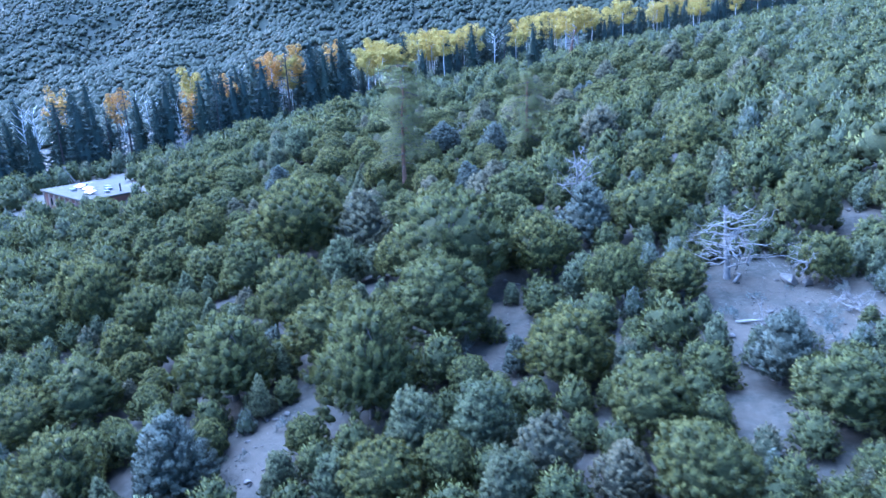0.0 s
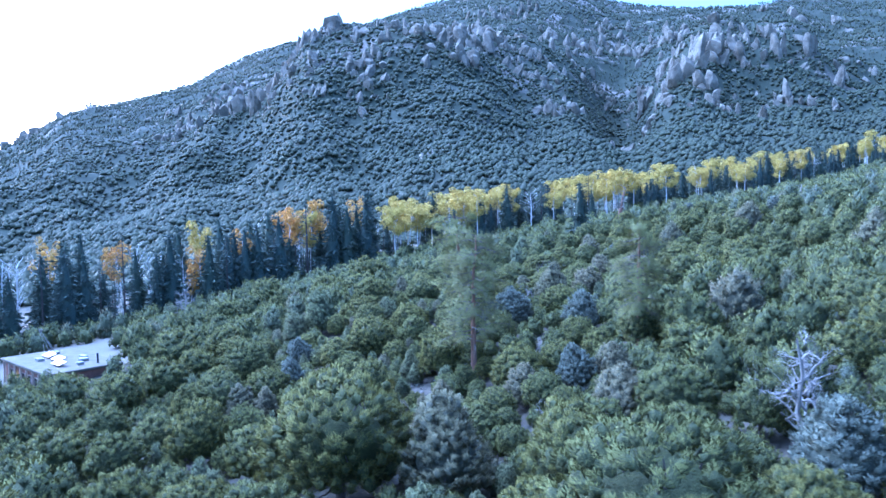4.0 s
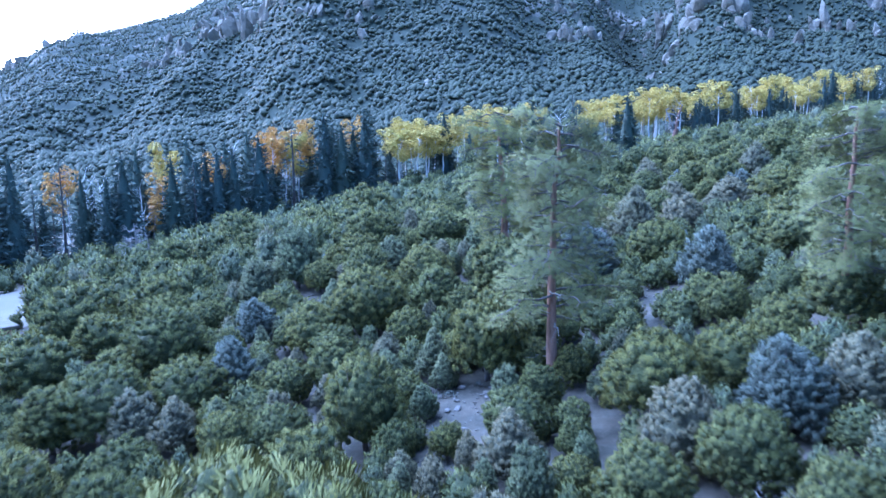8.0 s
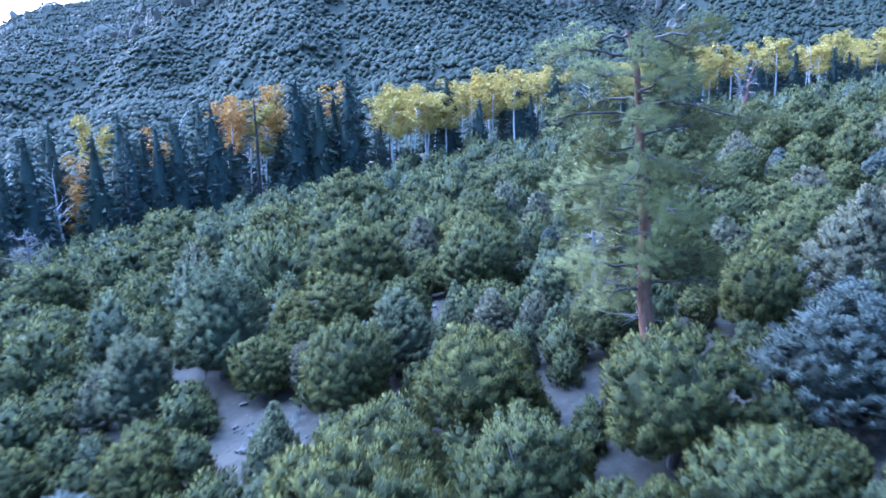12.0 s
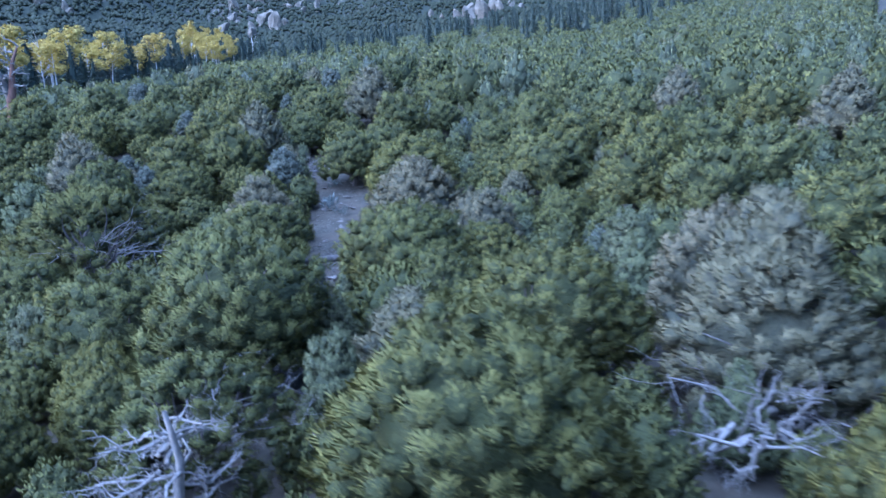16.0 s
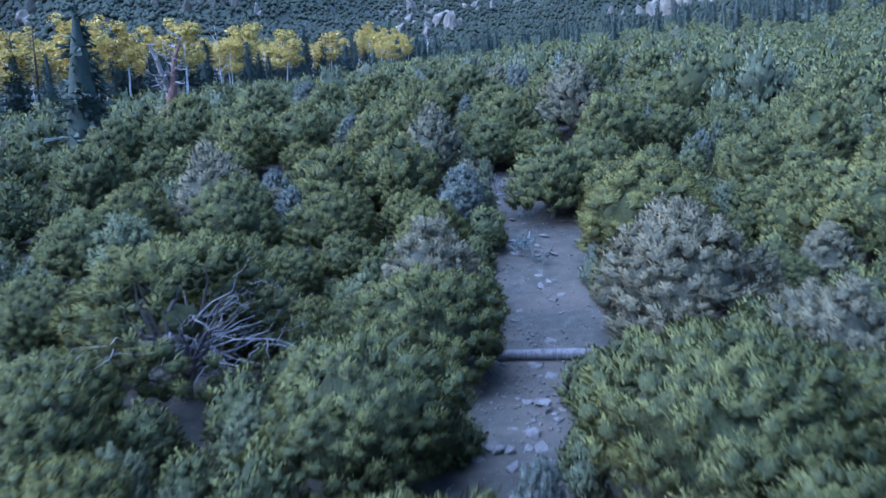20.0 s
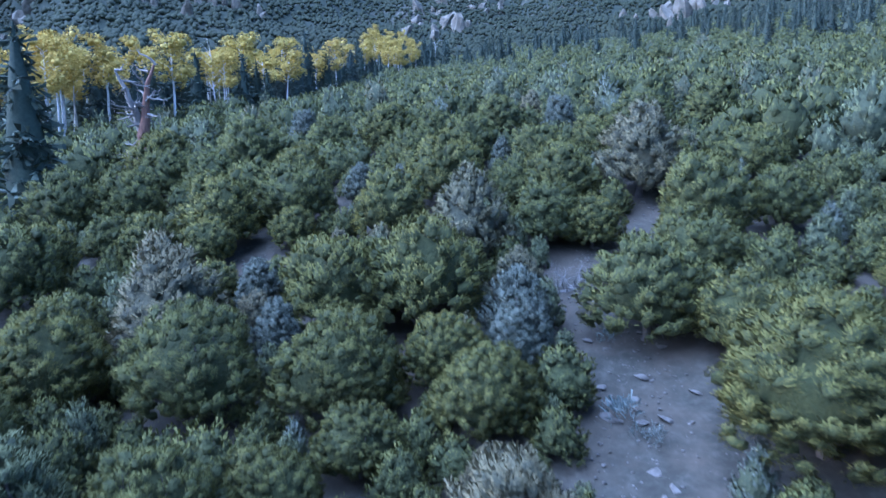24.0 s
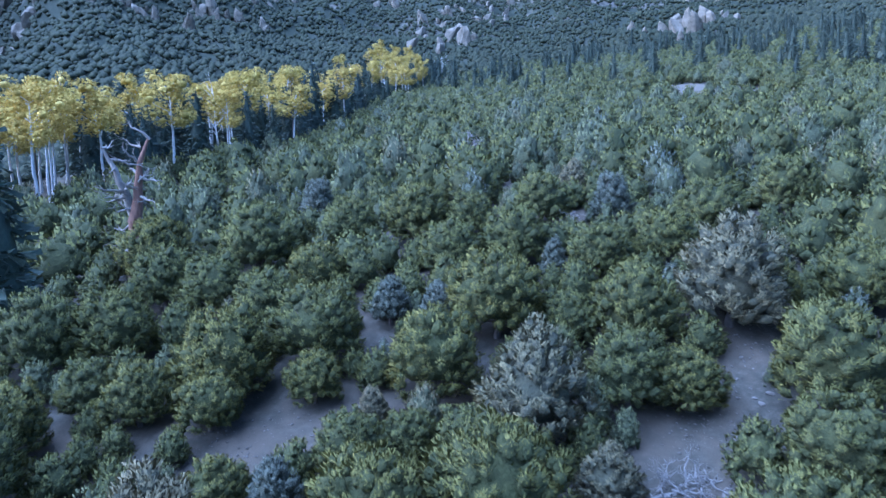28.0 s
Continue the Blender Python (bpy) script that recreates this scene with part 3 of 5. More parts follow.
        stem = crooked(rng, (0, 0, -0.5), (rng.normal(0, 0.5), rng.normal(0, 0.5), h * 0.9), 8, 0.05)
        wood = [tube(stem, np.linspace(0.17, 0.04, 8), 6)]
        cs, rs = [], []
        bare = kind == "bare_aspen"
        for k in range(16 if bare else 13):
            z = rng.uniform(0.35 if bare else 0.5, 0.92)
            a = rng.uniform(0, 6.28)
            ln = 1.9 * math.sqrt(1 - ((z - 0.72) / 0.45) ** 2) * rng.uniform(0.6, 1.1)
            root = np.array([np.interp(z * h, stem[:, 2], stem[:, 0]), np.interp(z * h, stem[:, 2], stem[:, 1]), z * h])
            tip = root + np.array([math.cos(a) * ln, math.sin(a) * ln, ln * 0.9])
            if bare:
                wood += branch_set(rng, root, tip, 0.05, 1, 3, 0.15, 3, 0.45)
            else:
                wood.append(tube(crooked(rng, root, tip, 5, 0.15), np.linspace(0.05, 0.015, 5), 4))
                cs.append(tip), rs.append(rng.uniform(0.7, 1.15))
                cs.append(root + (tip - root) * 0.5), rs.append(rng.uniform(0.5, 0.9))
        out.append(("trunk", join(wood), ASPEN_BARK))
        if not bare:
            out.append(("crown", lobes_crown(rng, np.array(cs), np.array(rs), 0.20, 110, 0.15, 2, 0.45, 1.0, (0, 0, 8), 0.34, 0.9), GOLD if kind == "aspen" else ORANGE))
    elif kind == "dead_tree":
        parts = branch_set(rng, (0, 0, -0.4), (rng.normal(0, 0.4), rng.normal(0, 0.4), 4.4), 0.17, 0, 0)
        for k in range(24):
            z = 0.5 + 3.7 * k / 24
            a = k * 2.4 + rng.normal(0, 0.4)
            ln = rng.uniform(1.3, 2.3) * (1.2 - z / 5.5)
            parts += branch_set(rng, (0, 0, z), (math.cos(a) * ln, math.sin(a) * ln, z + ln * rng.uniform(-0.5, 0.9)), 0.06, 2, 5, 0.45, 4, 0.95)
        out.append(("trunk", join(parts), DEAD_WOOD))
    elif kind == "sagebrush":
        c = rng.normal(0, 1, (7, 3)) * np.array([0.3, 0.3, 0.08]) + np.array([0, 0, 0.3])
        out.append(("foliage", lobes_crown(rng, c, rng.uniform(0.2, 0.35, 7), 0.22, 190, 0.9, 2, 0.0, 0.8, (0, 0, 0), 0.1), SHRUB))
    SHAPES[key] = []
    for n, arrays, *mats in out:
        SHAPES[key].append((n, mesh_data(kind + "_" + n, arrays[0], arrays[1], mats, arrays[3] if len(arrays) > 2 else None, n not in ("crown", "foliage"), arrays[2] if len(arrays) > 2 else None)))
    return SHAPES[key]


LABELS = {
    "pinyon_pine": ("rounded green pinyon pine on gravelly soil", "tree", "woodland trees", 5.0, 4.8),
    "broken_pinyon": ("pinyon pine with one side of bare bleached boughs", "tree", "woodland trees", 5.0, 4.8),
    "juniper": ("grey-green juniper with upright scaly sprays", "tree", "woodland trees", 5.0, 3.8),
    "blue_juniper": ("pale blue-grey juniper with dense pointed crown", "tree", "woodland trees", 5.0, 3.8),
    "dry_juniper": ("dying juniper with tan and grey foliage", "tree", "woodland trees", 5.0, 3.8),
    "ponderosa_pine": ("tall ponderosa pine with orange trunk and dead twigs", "pine tree", "tall pines", 12.5, 5.2),
    "spruce": ("dark green conical spruce in the aspen belt", "spruce", "belt of spruces", 13.0, 4.2),
    "grey_spruce": ("grey half-dead spruce with thin bare twigs", "spruce", "belt of spruces", 13.0, 4.2),
    "aspen": ("white-stemmed aspen with yellow autumn leaves", "aspen", "belt of aspens", 12.0, 4.0),
    "orange_aspen": ("white-stemmed aspen with orange autumn leaves", "aspen", "belt of aspens", 12.0, 4.0),
    "bare_aspen": ("leafless pale grey aspen with fine branches", "aspen", "belt of aspens", 12.0, 4.0),
    "dead_tree": ("bleached dead tree with bare twisted branches", "dead tree", "dead trees", 4.6, 4.0),
    "sagebrush": ("low grey-blue sagebrush on the bare soil", "shrub", "low shrubs", 0.7, 1.2),
}
PLANTED = []
ROUTE = np.array([(e[0], e[1], e[2]) for _, e, _, _ in PATH])


def plant(kind, x, y, h=None, w=None, top=None, level=None, variant=None, lean=0.0):
    label, category, group, h0, w0 = LABELS[kind]
    z = height(x, y) - 0.05
    if top is not None:
        h = max(1.0, top - z)
    h = h or h0
    w = min(w or w0 * h / h0, h * 1.6)
    rng = random.Random(int(x * 131 + y * 7717))
    v = rng.randrange(4) if variant is None else variant
    if level is None:
        level = 0 if np.hypot(ROUTE[:, 0] - x, ROUTE[:, 1] - y).min() < 18 else 1
    ob = new(kind)
    ob.empty_display_size = 0.3
    ob.matrix_basis = pose(x, y, z, lean, 0, rng.uniform(0, 360)) @ Matrix.Diagonal((w / w0, w / w0, h / h0, 1))
    tagged(ob, label, category, group)
    for n, me in shape(kind, v, level):
        p = new(n, me)
        p.parent = ob
    PLANTED.append((x, y, w))
    return ob


# ---- single trees that stand out ----
plant("ponderosa_pine", -4.0, 76.9, top=-4.4, w=5.8, variant=1)
plant("ponderosa_pine", -4.6, 96.0, top=-2.9, w=6.8, variant=0)
plant("ponderosa_pine", 9.3, 78.6, top=-4.0, w=5.4, variant=2)
plant("spruce", 20.8, 167.0, top=3.0, w=5.0, variant=3, level=1)


def grove(kind, *spots):
    """Trees of one kind: place, height of the tip and width of the crown."""
    for x, y, top, w in spots:
        if kind == "juniper" and w > 4.3:
            kind = "pinyon_pine"
        plant(kind, x, y, top=top + (0.25 if w < 5 else 0.0), w=w * (1.22 if w < 4 else 1.12))


# the woodland along the flight
grove("pinyon_pine", (9.1, 22.0, -14.2, 3.3), (-2.6, 24.4, -15.8, 2.9), (15.5, 25.4, -13.3, 3.2), (8.5, 26.7, -13.9, 3.3), (-17.2, 27.6, -16.9, 4.0), (5.9, 31.2, -13.4, 3.8), (-22.6, 34.2, -17.8, 3.5), (-11.5, 34.9, -14.2, 5.1), (-20.0, 35.8, -16.8, 3.9), (-0.4, 37.2, -11.8, 5.6), (13.6, 39.9, -13.4, 2.9), (0.7, 44.3, -9.7, 7.2))
grove("pinyon_pine", (-20.3, 46.2, -16.2, 4.1), (7.6, 46.7, -13.0, 2.8), (-2.9, 47.2, -13.4, 3.6), (-29.7, 48.9, -17.1, 4.7), (14.5, 49.3, -10.8, 4.6), (-14.4, 50.1, -14.3, 4.8), (-0.5, 51.7, -11.6, 4.9), (18.6, 54.5, -11.2, 3.4), (-29.2, 54.8, -16.4, 4.7), (-18.8, 55.0, -16.0, 3.5), (5.3, 55.1, -12.7, 2.9), (1.2, 55.7, -12.6, 3.5))
grove("pinyon_pine", (-22.9, 56.2, -15.9, 4.2), (-11.9, 57.0, -10.8, 7.4), (5.9, 58.7, -11.5, 3.9), (-4.4, 62.1, -14.4, 2.5), (18.5, 64.4, -10.4, 3.5), (-28.1, 66.3, -16.9, 3.6), (23.8, 67.7, -8.3, 4.9), (-33.2, 68.5, -17.1, 4.2), (10.3, 69.4, -10.9, 3.9), (-27.2, 70.9, -17.1, 3.3), (-8.8, 71.6, -16.1, 1.2), (-1.0, 71.9, -12.8, 3.5))
grove("pinyon_pine", (2.0, 72.6, -12.7, 3.1), (-17.6, 73.5, -16.3, 2.2), (-5.1, 74.8, -14.9, 1.9), (25.9, 75.1, -8.2, 4.6), (12.6, 75.6, -9.6, 4.8), (-33.1, 75.6, -17.5, 3.3), (-16.8, 76.3, -16.4, 1.9), (-3.4, 76.9, -14.7, 1.7), (-27.4, 78.0, -16.6, 3.3), (-4.8, 78.3, -14.7, 1.9), (-24.7, 78.4, -15.7, 3.8), (9.5, 78.9, -11.2, 3.5))
grove("pinyon_pine", (-6.9, 78.9, -12.6, 3.2), (-21.4, 79.4, -15.7, 3.4), (-16.6, 79.6, -16.0, 2.3), (-14.4, 81.0, -15.2, 2.8), (-8.1, 81.3, -14.9, 2.0), (-4.9, 81.7, -13.5, 3.1), (-35.2, 82.0, -16.6, 4.2), (4.8, 83.6, -12.7, 2.3), (-27.1, 83.7, -16.5, 3.3), (-32.4, 85.8, -15.9, 4.4), (-16.4, 85.9, -14.5, 3.2), (-25.1, 86.4, -14.7, 4.6))
grove("pinyon_pine", (-13.6, 87.5, -12.8, 4.5), (-4.5, 87.8, -12.9, 3.0), (-7.9, 88.0, -14.1, 2.2), (-9.7, 89.8, -13.2, 3.4), (-13.4, 91.2, -13.4, 3.5), (-5.3, 91.8, -11.6, 4.1), (-32.2, 92.7, -16.5, 3.5), (5.3, 93.4, -10.9, 3.7), (13.8, 93.6, -10.2, 3.6), (-25.5, 94.8, -16.1, 2.5), (-10.3, 95.2, -12.6, 3.6), (-28.7, 95.5, -15.8, 3.3))
grove("pinyon_pine", (-35.3, 95.9, -14.7, 5.4), (-31.1, 99.9, -15.3, 4.0), (18.0, 101.3, -9.4, 3.8), (-37.6, 101.4, -15.6, 4.6), (29.0, 104.8, -8.1, 3.8), (-16.3, 105.6, -12.9, 3.3), (-13.1, 105.7, -13.2, 2.4), (-1.2, 105.8, -10.3, 4.5), (44.7, 106.3, -5.2, 4.3), (22.3, 106.4, -8.8, 4.1), (5.6, 107.3, -10.5, 4.2), (25.0, 107.4, -9.2, 3.3))
grove("pinyon_pine", (34.4, 108.8, -7.3, 3.9), (-9.5, 109.2, -11.2, 3.8), (18.8, 109.6, -11.2, 2.0), (25.7, 110.7, -8.7, 3.8), (30.7, 111.2, -7.3, 4.6), (-16.0, 112.1, -11.4, 4.7), (20.3, 112.3, -10.8, 2.5), (12.8, 112.5, -11.3, 2.7), (14.7, 113.6, -11.5, 2.4), (-9.2, 114.1, -11.2, 4.0), (2.3, 114.4, -10.0, 4.5), (10.8, 114.8, -10.3, 4.4))
grove("pinyon_pine", (42.5, 115.5, -5.2, 4.5), (28.7, 116.5, -8.1, 4.4), (34.5, 117.1, -7.0, 4.3), (1.1, 117.7, -11.0, 3.4), (-1.3, 117.8, -12.6, 1.7), (24.3, 118.0, -11.3, 1.7), (29.3, 119.4, -9.7, 2.5), (31.8, 119.6, -8.8, 3.0), (8.0, 121.0, -11.0, 4.1), (36.5, 121.2, -8.0, 2.9), (29.6, 121.5, -10.4, 1.7), (32.9, 121.8, -9.2, 2.3))
grove("pinyon_pine", (-38.5, 122.0, -15.1, 4.8), (-8.9, 122.0, -10.8, 4.6), (40.2, 122.0, -5.7, 4.3), (37.6, 124.2, -7.4, 3.2), (13.4, 124.5, -10.9, 4.2), (3.5, 125.9, -11.9, 2.9), (-30.7, 127.4, -13.8, 4.7), (4.6, 128.1, -12.0, 2.7), (31.1, 128.3, -8.6, 3.2), (-19.7, 130.5, -11.6, 5.5), (30.4, 131.7, -7.8, 4.4), (35.6, 132.1, -7.2, 3.4))
grove("pinyon_pine", (22.0, 132.5, -10.2, 3.0), (39.3, 133.5, -5.1, 4.5), (15.5, 133.9, -11.6, 2.3), (18.5, 134.2, -11.4, 2.3), (47.9, 134.5, -3.9, 3.5), (12.6, 134.6, -10.8, 3.3), (6.6, 135.3, -11.5, 3.0), (23.5, 135.5, -10.1, 2.7), (20.1, 136.8, -9.5, 4.2), (-26.3, 137.1, -12.8, 5.0), (2.1, 137.8, -11.6, 2.9), (36.8, 138.0, -7.2, 2.7))
grove("pinyon_pine", (45.9, 138.2, -4.6, 2.9), (25.9, 139.1, -7.2, 4.9), (35.5, 139.9, -6.4, 3.5), (16.8, 140.1, -9.1, 4.2), (28.8, 140.4, -8.4, 2.8), (1.2, 141.3, -9.6, 4.8), (23.4, 141.4, -8.0, 4.1), (10.4, 141.5, -10.2, 3.4), (-37.0, 141.6, -13.2, 6.2), (39.8, 141.8, -4.6, 4.0), (60.3, 142.1, -0.6, 3.9), (29.0, 142.6, -8.5, 2.4))
grove("pinyon_pine", (52.5, 144.0, -1.4, 4.2), (13.7, 144.1, -9.4, 3.9), (38.0, 144.2, -6.1, 2.5), (47.6, 144.3, -3.0, 3.3), (27.7, 144.4, -8.9, 2.0), (-4.7, 145.0, -9.5, 5.5), (25.8, 145.4, -8.6, 2.5), (44.1, 146.5, -3.8, 3.2), (31.2, 146.5, -5.9, 4.1), (36.3, 147.2, -4.1, 4.6), (21.5, 147.3, -9.4, 2.3), (15.6, 147.5, -9.9, 2.7))
grove("pinyon_pine", (-20.4, 147.6, -10.2, 6.5), (27.8, 150.1, -7.9, 2.2), (43.0, 151.3, -2.9, 3.7), (23.9, 151.8, -8.1, 2.4), (29.9, 152.7, -5.7, 3.8), (15.7, 153.3, -7.8, 4.1), (25.8, 153.5, -6.0, 4.2), (40.2, 153.7, -3.7, 3.4), (49.4, 154.0, -1.6, 3.6), (22.3, 154.6, -8.0, 2.7), (18.0, 156.6, -8.3, 3.1), (45.2, 156.7, -2.6, 3.2))
grove("pinyon_pine", (21.3, 157.4, -8.2, 2.5), (30.3, 157.4, -5.6, 3.3), (34.7, 158.9, -4.8, 3.1), (43.2, 159.4, -2.2, 3.9), (24.1, 160.9, -6.0, 3.9), (29.9, 161.6, -5.2, 3.6), (40.1, 162.4, -2.9, 3.5), (21.2, 162.5, -6.0, 4.3), (34.4, 164.6, -2.8, 5.0), (28.7, 165.1, -5.1, 3.7), (30.6, 169.9, -4.0, 4.4))
grove("juniper", (2.2, 22.9, -15.4, 2.2), (-4.5, 25.2, -16.7, 1.7), (1.4, 26.7, -14.7, 2.7), (-1.4, 26.9, -15.0, 2.7), (-3.7, 30.9, -12.6, 4.8), (9.8, 39.1, -12.7, 2.8), (22.2, 40.0, -12.8, 2.4), (-16.5, 41.0, -16.0, 3.0), (-20.2, 41.2, -17.0, 2.7), (-9.2, 41.8, -13.1, 4.3), (6.2, 44.4, -12.0, 3.3), (24.5, 47.1, -9.8, 4.0))
grove("juniper", (-7.2, 48.8, -14.0, 2.9), (-25.9, 50.1, -15.5, 4.4), (9.6, 56.4, -11.8, 2.6), (0.6, 62.5, -13.6, 1.9), (-22.6, 67.0, -15.1, 3.7), (-19.9, 67.5, -16.0, 2.7), (-12.1, 73.5, -13.9, 3.0), (5.4, 75.8, -12.4, 2.3), (5.2, 81.4, -12.4, 2.2), (-11.0, 84.2, -14.5, 2.2), (-1.4, 85.7, -12.3, 2.7), (-14.7, 97.6, -12.8, 2.9))
grove("juniper", (-8.5, 99.4, -13.7, 1.2), (-13.2, 100.6, -12.6, 2.7), (-23.7, 100.9, -14.2, 3.0), (-6.9, 101.4, -13.5, 1.2), (-11.1, 102.9, -13.6, 1.6), (-21.3, 104.2, -12.0, 4.3), (-6.2, 105.9, -12.1, 2.2), (11.4, 106.7, -11.0, 2.2), (14.1, 107.7, -10.7, 2.2), (-21.6, 109.2, -13.7, 2.7), (27.2, 124.5, -8.1, 6.3), (42.3, 131.0, -5.8, 2.6))
grove("juniper", (10.0, 135.8, -9.9, 3.4))
grove("dry_juniper", (6.5, 23.0, -15.4, 2.0), (3.8, 24.8, -15.1, 2.3), (-6.3, 55.2, -12.0, 4.7), (3.4, 59.9, -11.8, 3.5), (-5.5, 60.3, -15.1, 1.7), (-7.5, 63.1, -14.6, 2.6), (-1.2, 68.4, -13.5, 2.6), (-6.7, 68.9, -14.6, 2.1), (5.1, 69.7, -12.4, 2.6), (-24.6, 71.1, -17.0, 2.4), (-20.6, 76.0, -16.5, 2.1), (-22.9, 76.9, -16.5, 2.4))
grove("dry_juniper", (-12.6, 77.2, -15.6, 1.9), (17.2, 78.7, -8.0, 5.2), (-12.1, 82.3, -15.5, 1.7), (41.6, 101.8, -4.9, 4.4), (5.8, 102.5, -9.2, 4.3), (-9.3, 102.9, -13.2, 1.9), (-4.7, 102.9, -12.4, 2.0), (10.3, 104.3, -9.9, 3.4), (3.2, 109.8, -11.3, 3.1), (49.2, 113.8, -3.8, 4.1), (16.8, 114.6, -10.4, 3.0), (25.9, 117.3, -10.4, 2.1))
grove("dry_juniper", (-12.5, 118.0, -11.9, 2.3), (23.0, 118.6, -11.0, 1.9), (19.9, 119.9, -9.0, 5.1), (16.8, 127.1, -10.0, 3.5), (-3.8, 127.8, -11.5, 3.0), (30.4, 137.5, -8.9, 2.0), (43.2, 138.9, -2.5, 4.7), (31.3, 141.5, -5.6, 4.2), (21.2, 143.5, -10.1, 1.7), (18.2, 144.5, -7.6, 4.4), (28.4, 147.1, -8.8, 1.3), (56.7, 156.3, -1.0, 2.5))
grove("blue_juniper", (-11.9, 27.2, -15.8, 3.5), (14.9, 29.0, -13.0, 2.8), (10.2, 49.7, -11.1, 3.5), (10.8, 52.3, -11.7, 2.8), (2.5, 69.5, -12.4, 2.7), (-19.9, 81.8, -15.4, 2.6), (6.3, 87.4, -10.7, 3.1), (-20.9, 90.2, -15.1, 2.5), (-0.0, 92.9, -10.9, 4.9), (-14.7, 102.3, -14.3, 1.5), (25.2, 133.7, -9.4, 2.5), (27.3, 135.3, -9.0, 2.5))
grove("blue_juniper", (20.4, 140.9, -9.9, 2.0), (22.6, 145.5, -9.3, 1.9), (43.0, 148.6, -4.6, 1.8), (35.4, 150.2, -6.1, 1.9), (52.9, 150.8, -1.6, 2.5), (34.3, 152.4, -6.0, 1.9), (44.1, 171.3, -2.4, 2.5))
grove("broken_pinyon", (-1.6, 111.7, -11.7, 3.4), (8.2, 128.9, -9.6, 5.8))
# dead trees and the nearest aspens
grove("dead_tree", (17.3, 41.4, -11.0, 5.0), (10.7, 54.0, -9.2, 3.6))
grove("dead_tree", (49.3, 151.8, -4.0, 2.8), (72.5, 180.2, 1.2, 4.0), (-51.6, 142.7, -15.0, 4.5), (-3.6, 110.0, -11.6, 3.0))
grove("orange_aspen", (-65.6, 183.2, -14.6, 4.2), (-38.3, 202.0, -5.5, 4.4), (-42.6, 199.5, -6.5, 3.6), (-60.0, 168.0, -16.0, 2.6))

# ---- the woodland between them ----
CLEAR = [(-8.4, 30.1, 1.7), (-7.2, 32.6, 1.2), (-9.6, 28.3, 1.6), (2.3, 39, 1.0), (4, 42.8, 1.1), (-0.3, 35, 1.0), (4.7, 36.4, 1.2), (16.4, 38.3, 2.2), (20.7, 40.6, 2.6), (21.5, 37.1, 2.6),
         (14.5, 37.3, 1.4), (15.5, 33.6, 2.0), (18.5, 33.5, 2.4), (28, 46.8, 2.0), (-8.9, 74.1, 1.2), (-8.6, 76.7, 1.2), (3, 86, 1.2), (4.7, 87.9, 1.4), (-4.1, 74, 0.8), (-18.8, 98.5, 1.2), (-17.6, 96.6, 1.2),
         (-6.5, 113.5, 1.2), (-5.8, 116, 0.9), (-11.6, 108.7, 1.2), (-10.2, 102.2, 0.8), (4.4, 114.7, 0.5), (2.1, 111.8, 0.5), (6.5, 102.5, 1.6)] + [
         (11, 119.2, 1.0), (12.7, 120.4, 1.1), (14.4, 121.5, 1.4), (16.3, 122.8, 1.7), (17.0, 123.4, 1.3), (19.8, 125.4, 1.4), (22.0, 127.0, 1.5), (24, 128.4, 1.7), (27, 129.5, 1.9), (28.8, 131.5, 1.3), (31, 134.5, 1.1), (33, 136, 1.1), (36.4, 136.8, 1.1), (39, 137.3, 1.2), (41, 137, 1.2)] + [
         (25.4, 150, 1.2), (23.4, 148.7, 1.2), (22.1, 147.5, 1.1), (57.6, 162.6, 1.8), (146, 183, 11), (138, 172, 7), (160, 199, 12), (205, 249, 15), (185, 226, 9), (252, 254, 12), (-58, 110, 11), (-63, 122, 9), (-57, 136, 6), (-48, 100, 7)] + [
         (1.9, 79.1, 1.6), (-0.6, 78.3, 1.2), (4.3, 80.2, 1.3), (3.5, 86.8, 1.4), (-5.1, 120.2, 1.0), (-7.1, 111.4, 1.0), (35, 136.5, 1.2), (23.1, 149.3, 1.2), (20.6, 37, 2.0), (2.3, 33.7, 0.9), (18.4, 124.4, 1.4), (21, 126.2, 1.4), (15.4, 122.2, 1.3), (13.5, 121, 1.1), (9.5, 118.2, 1.0)]


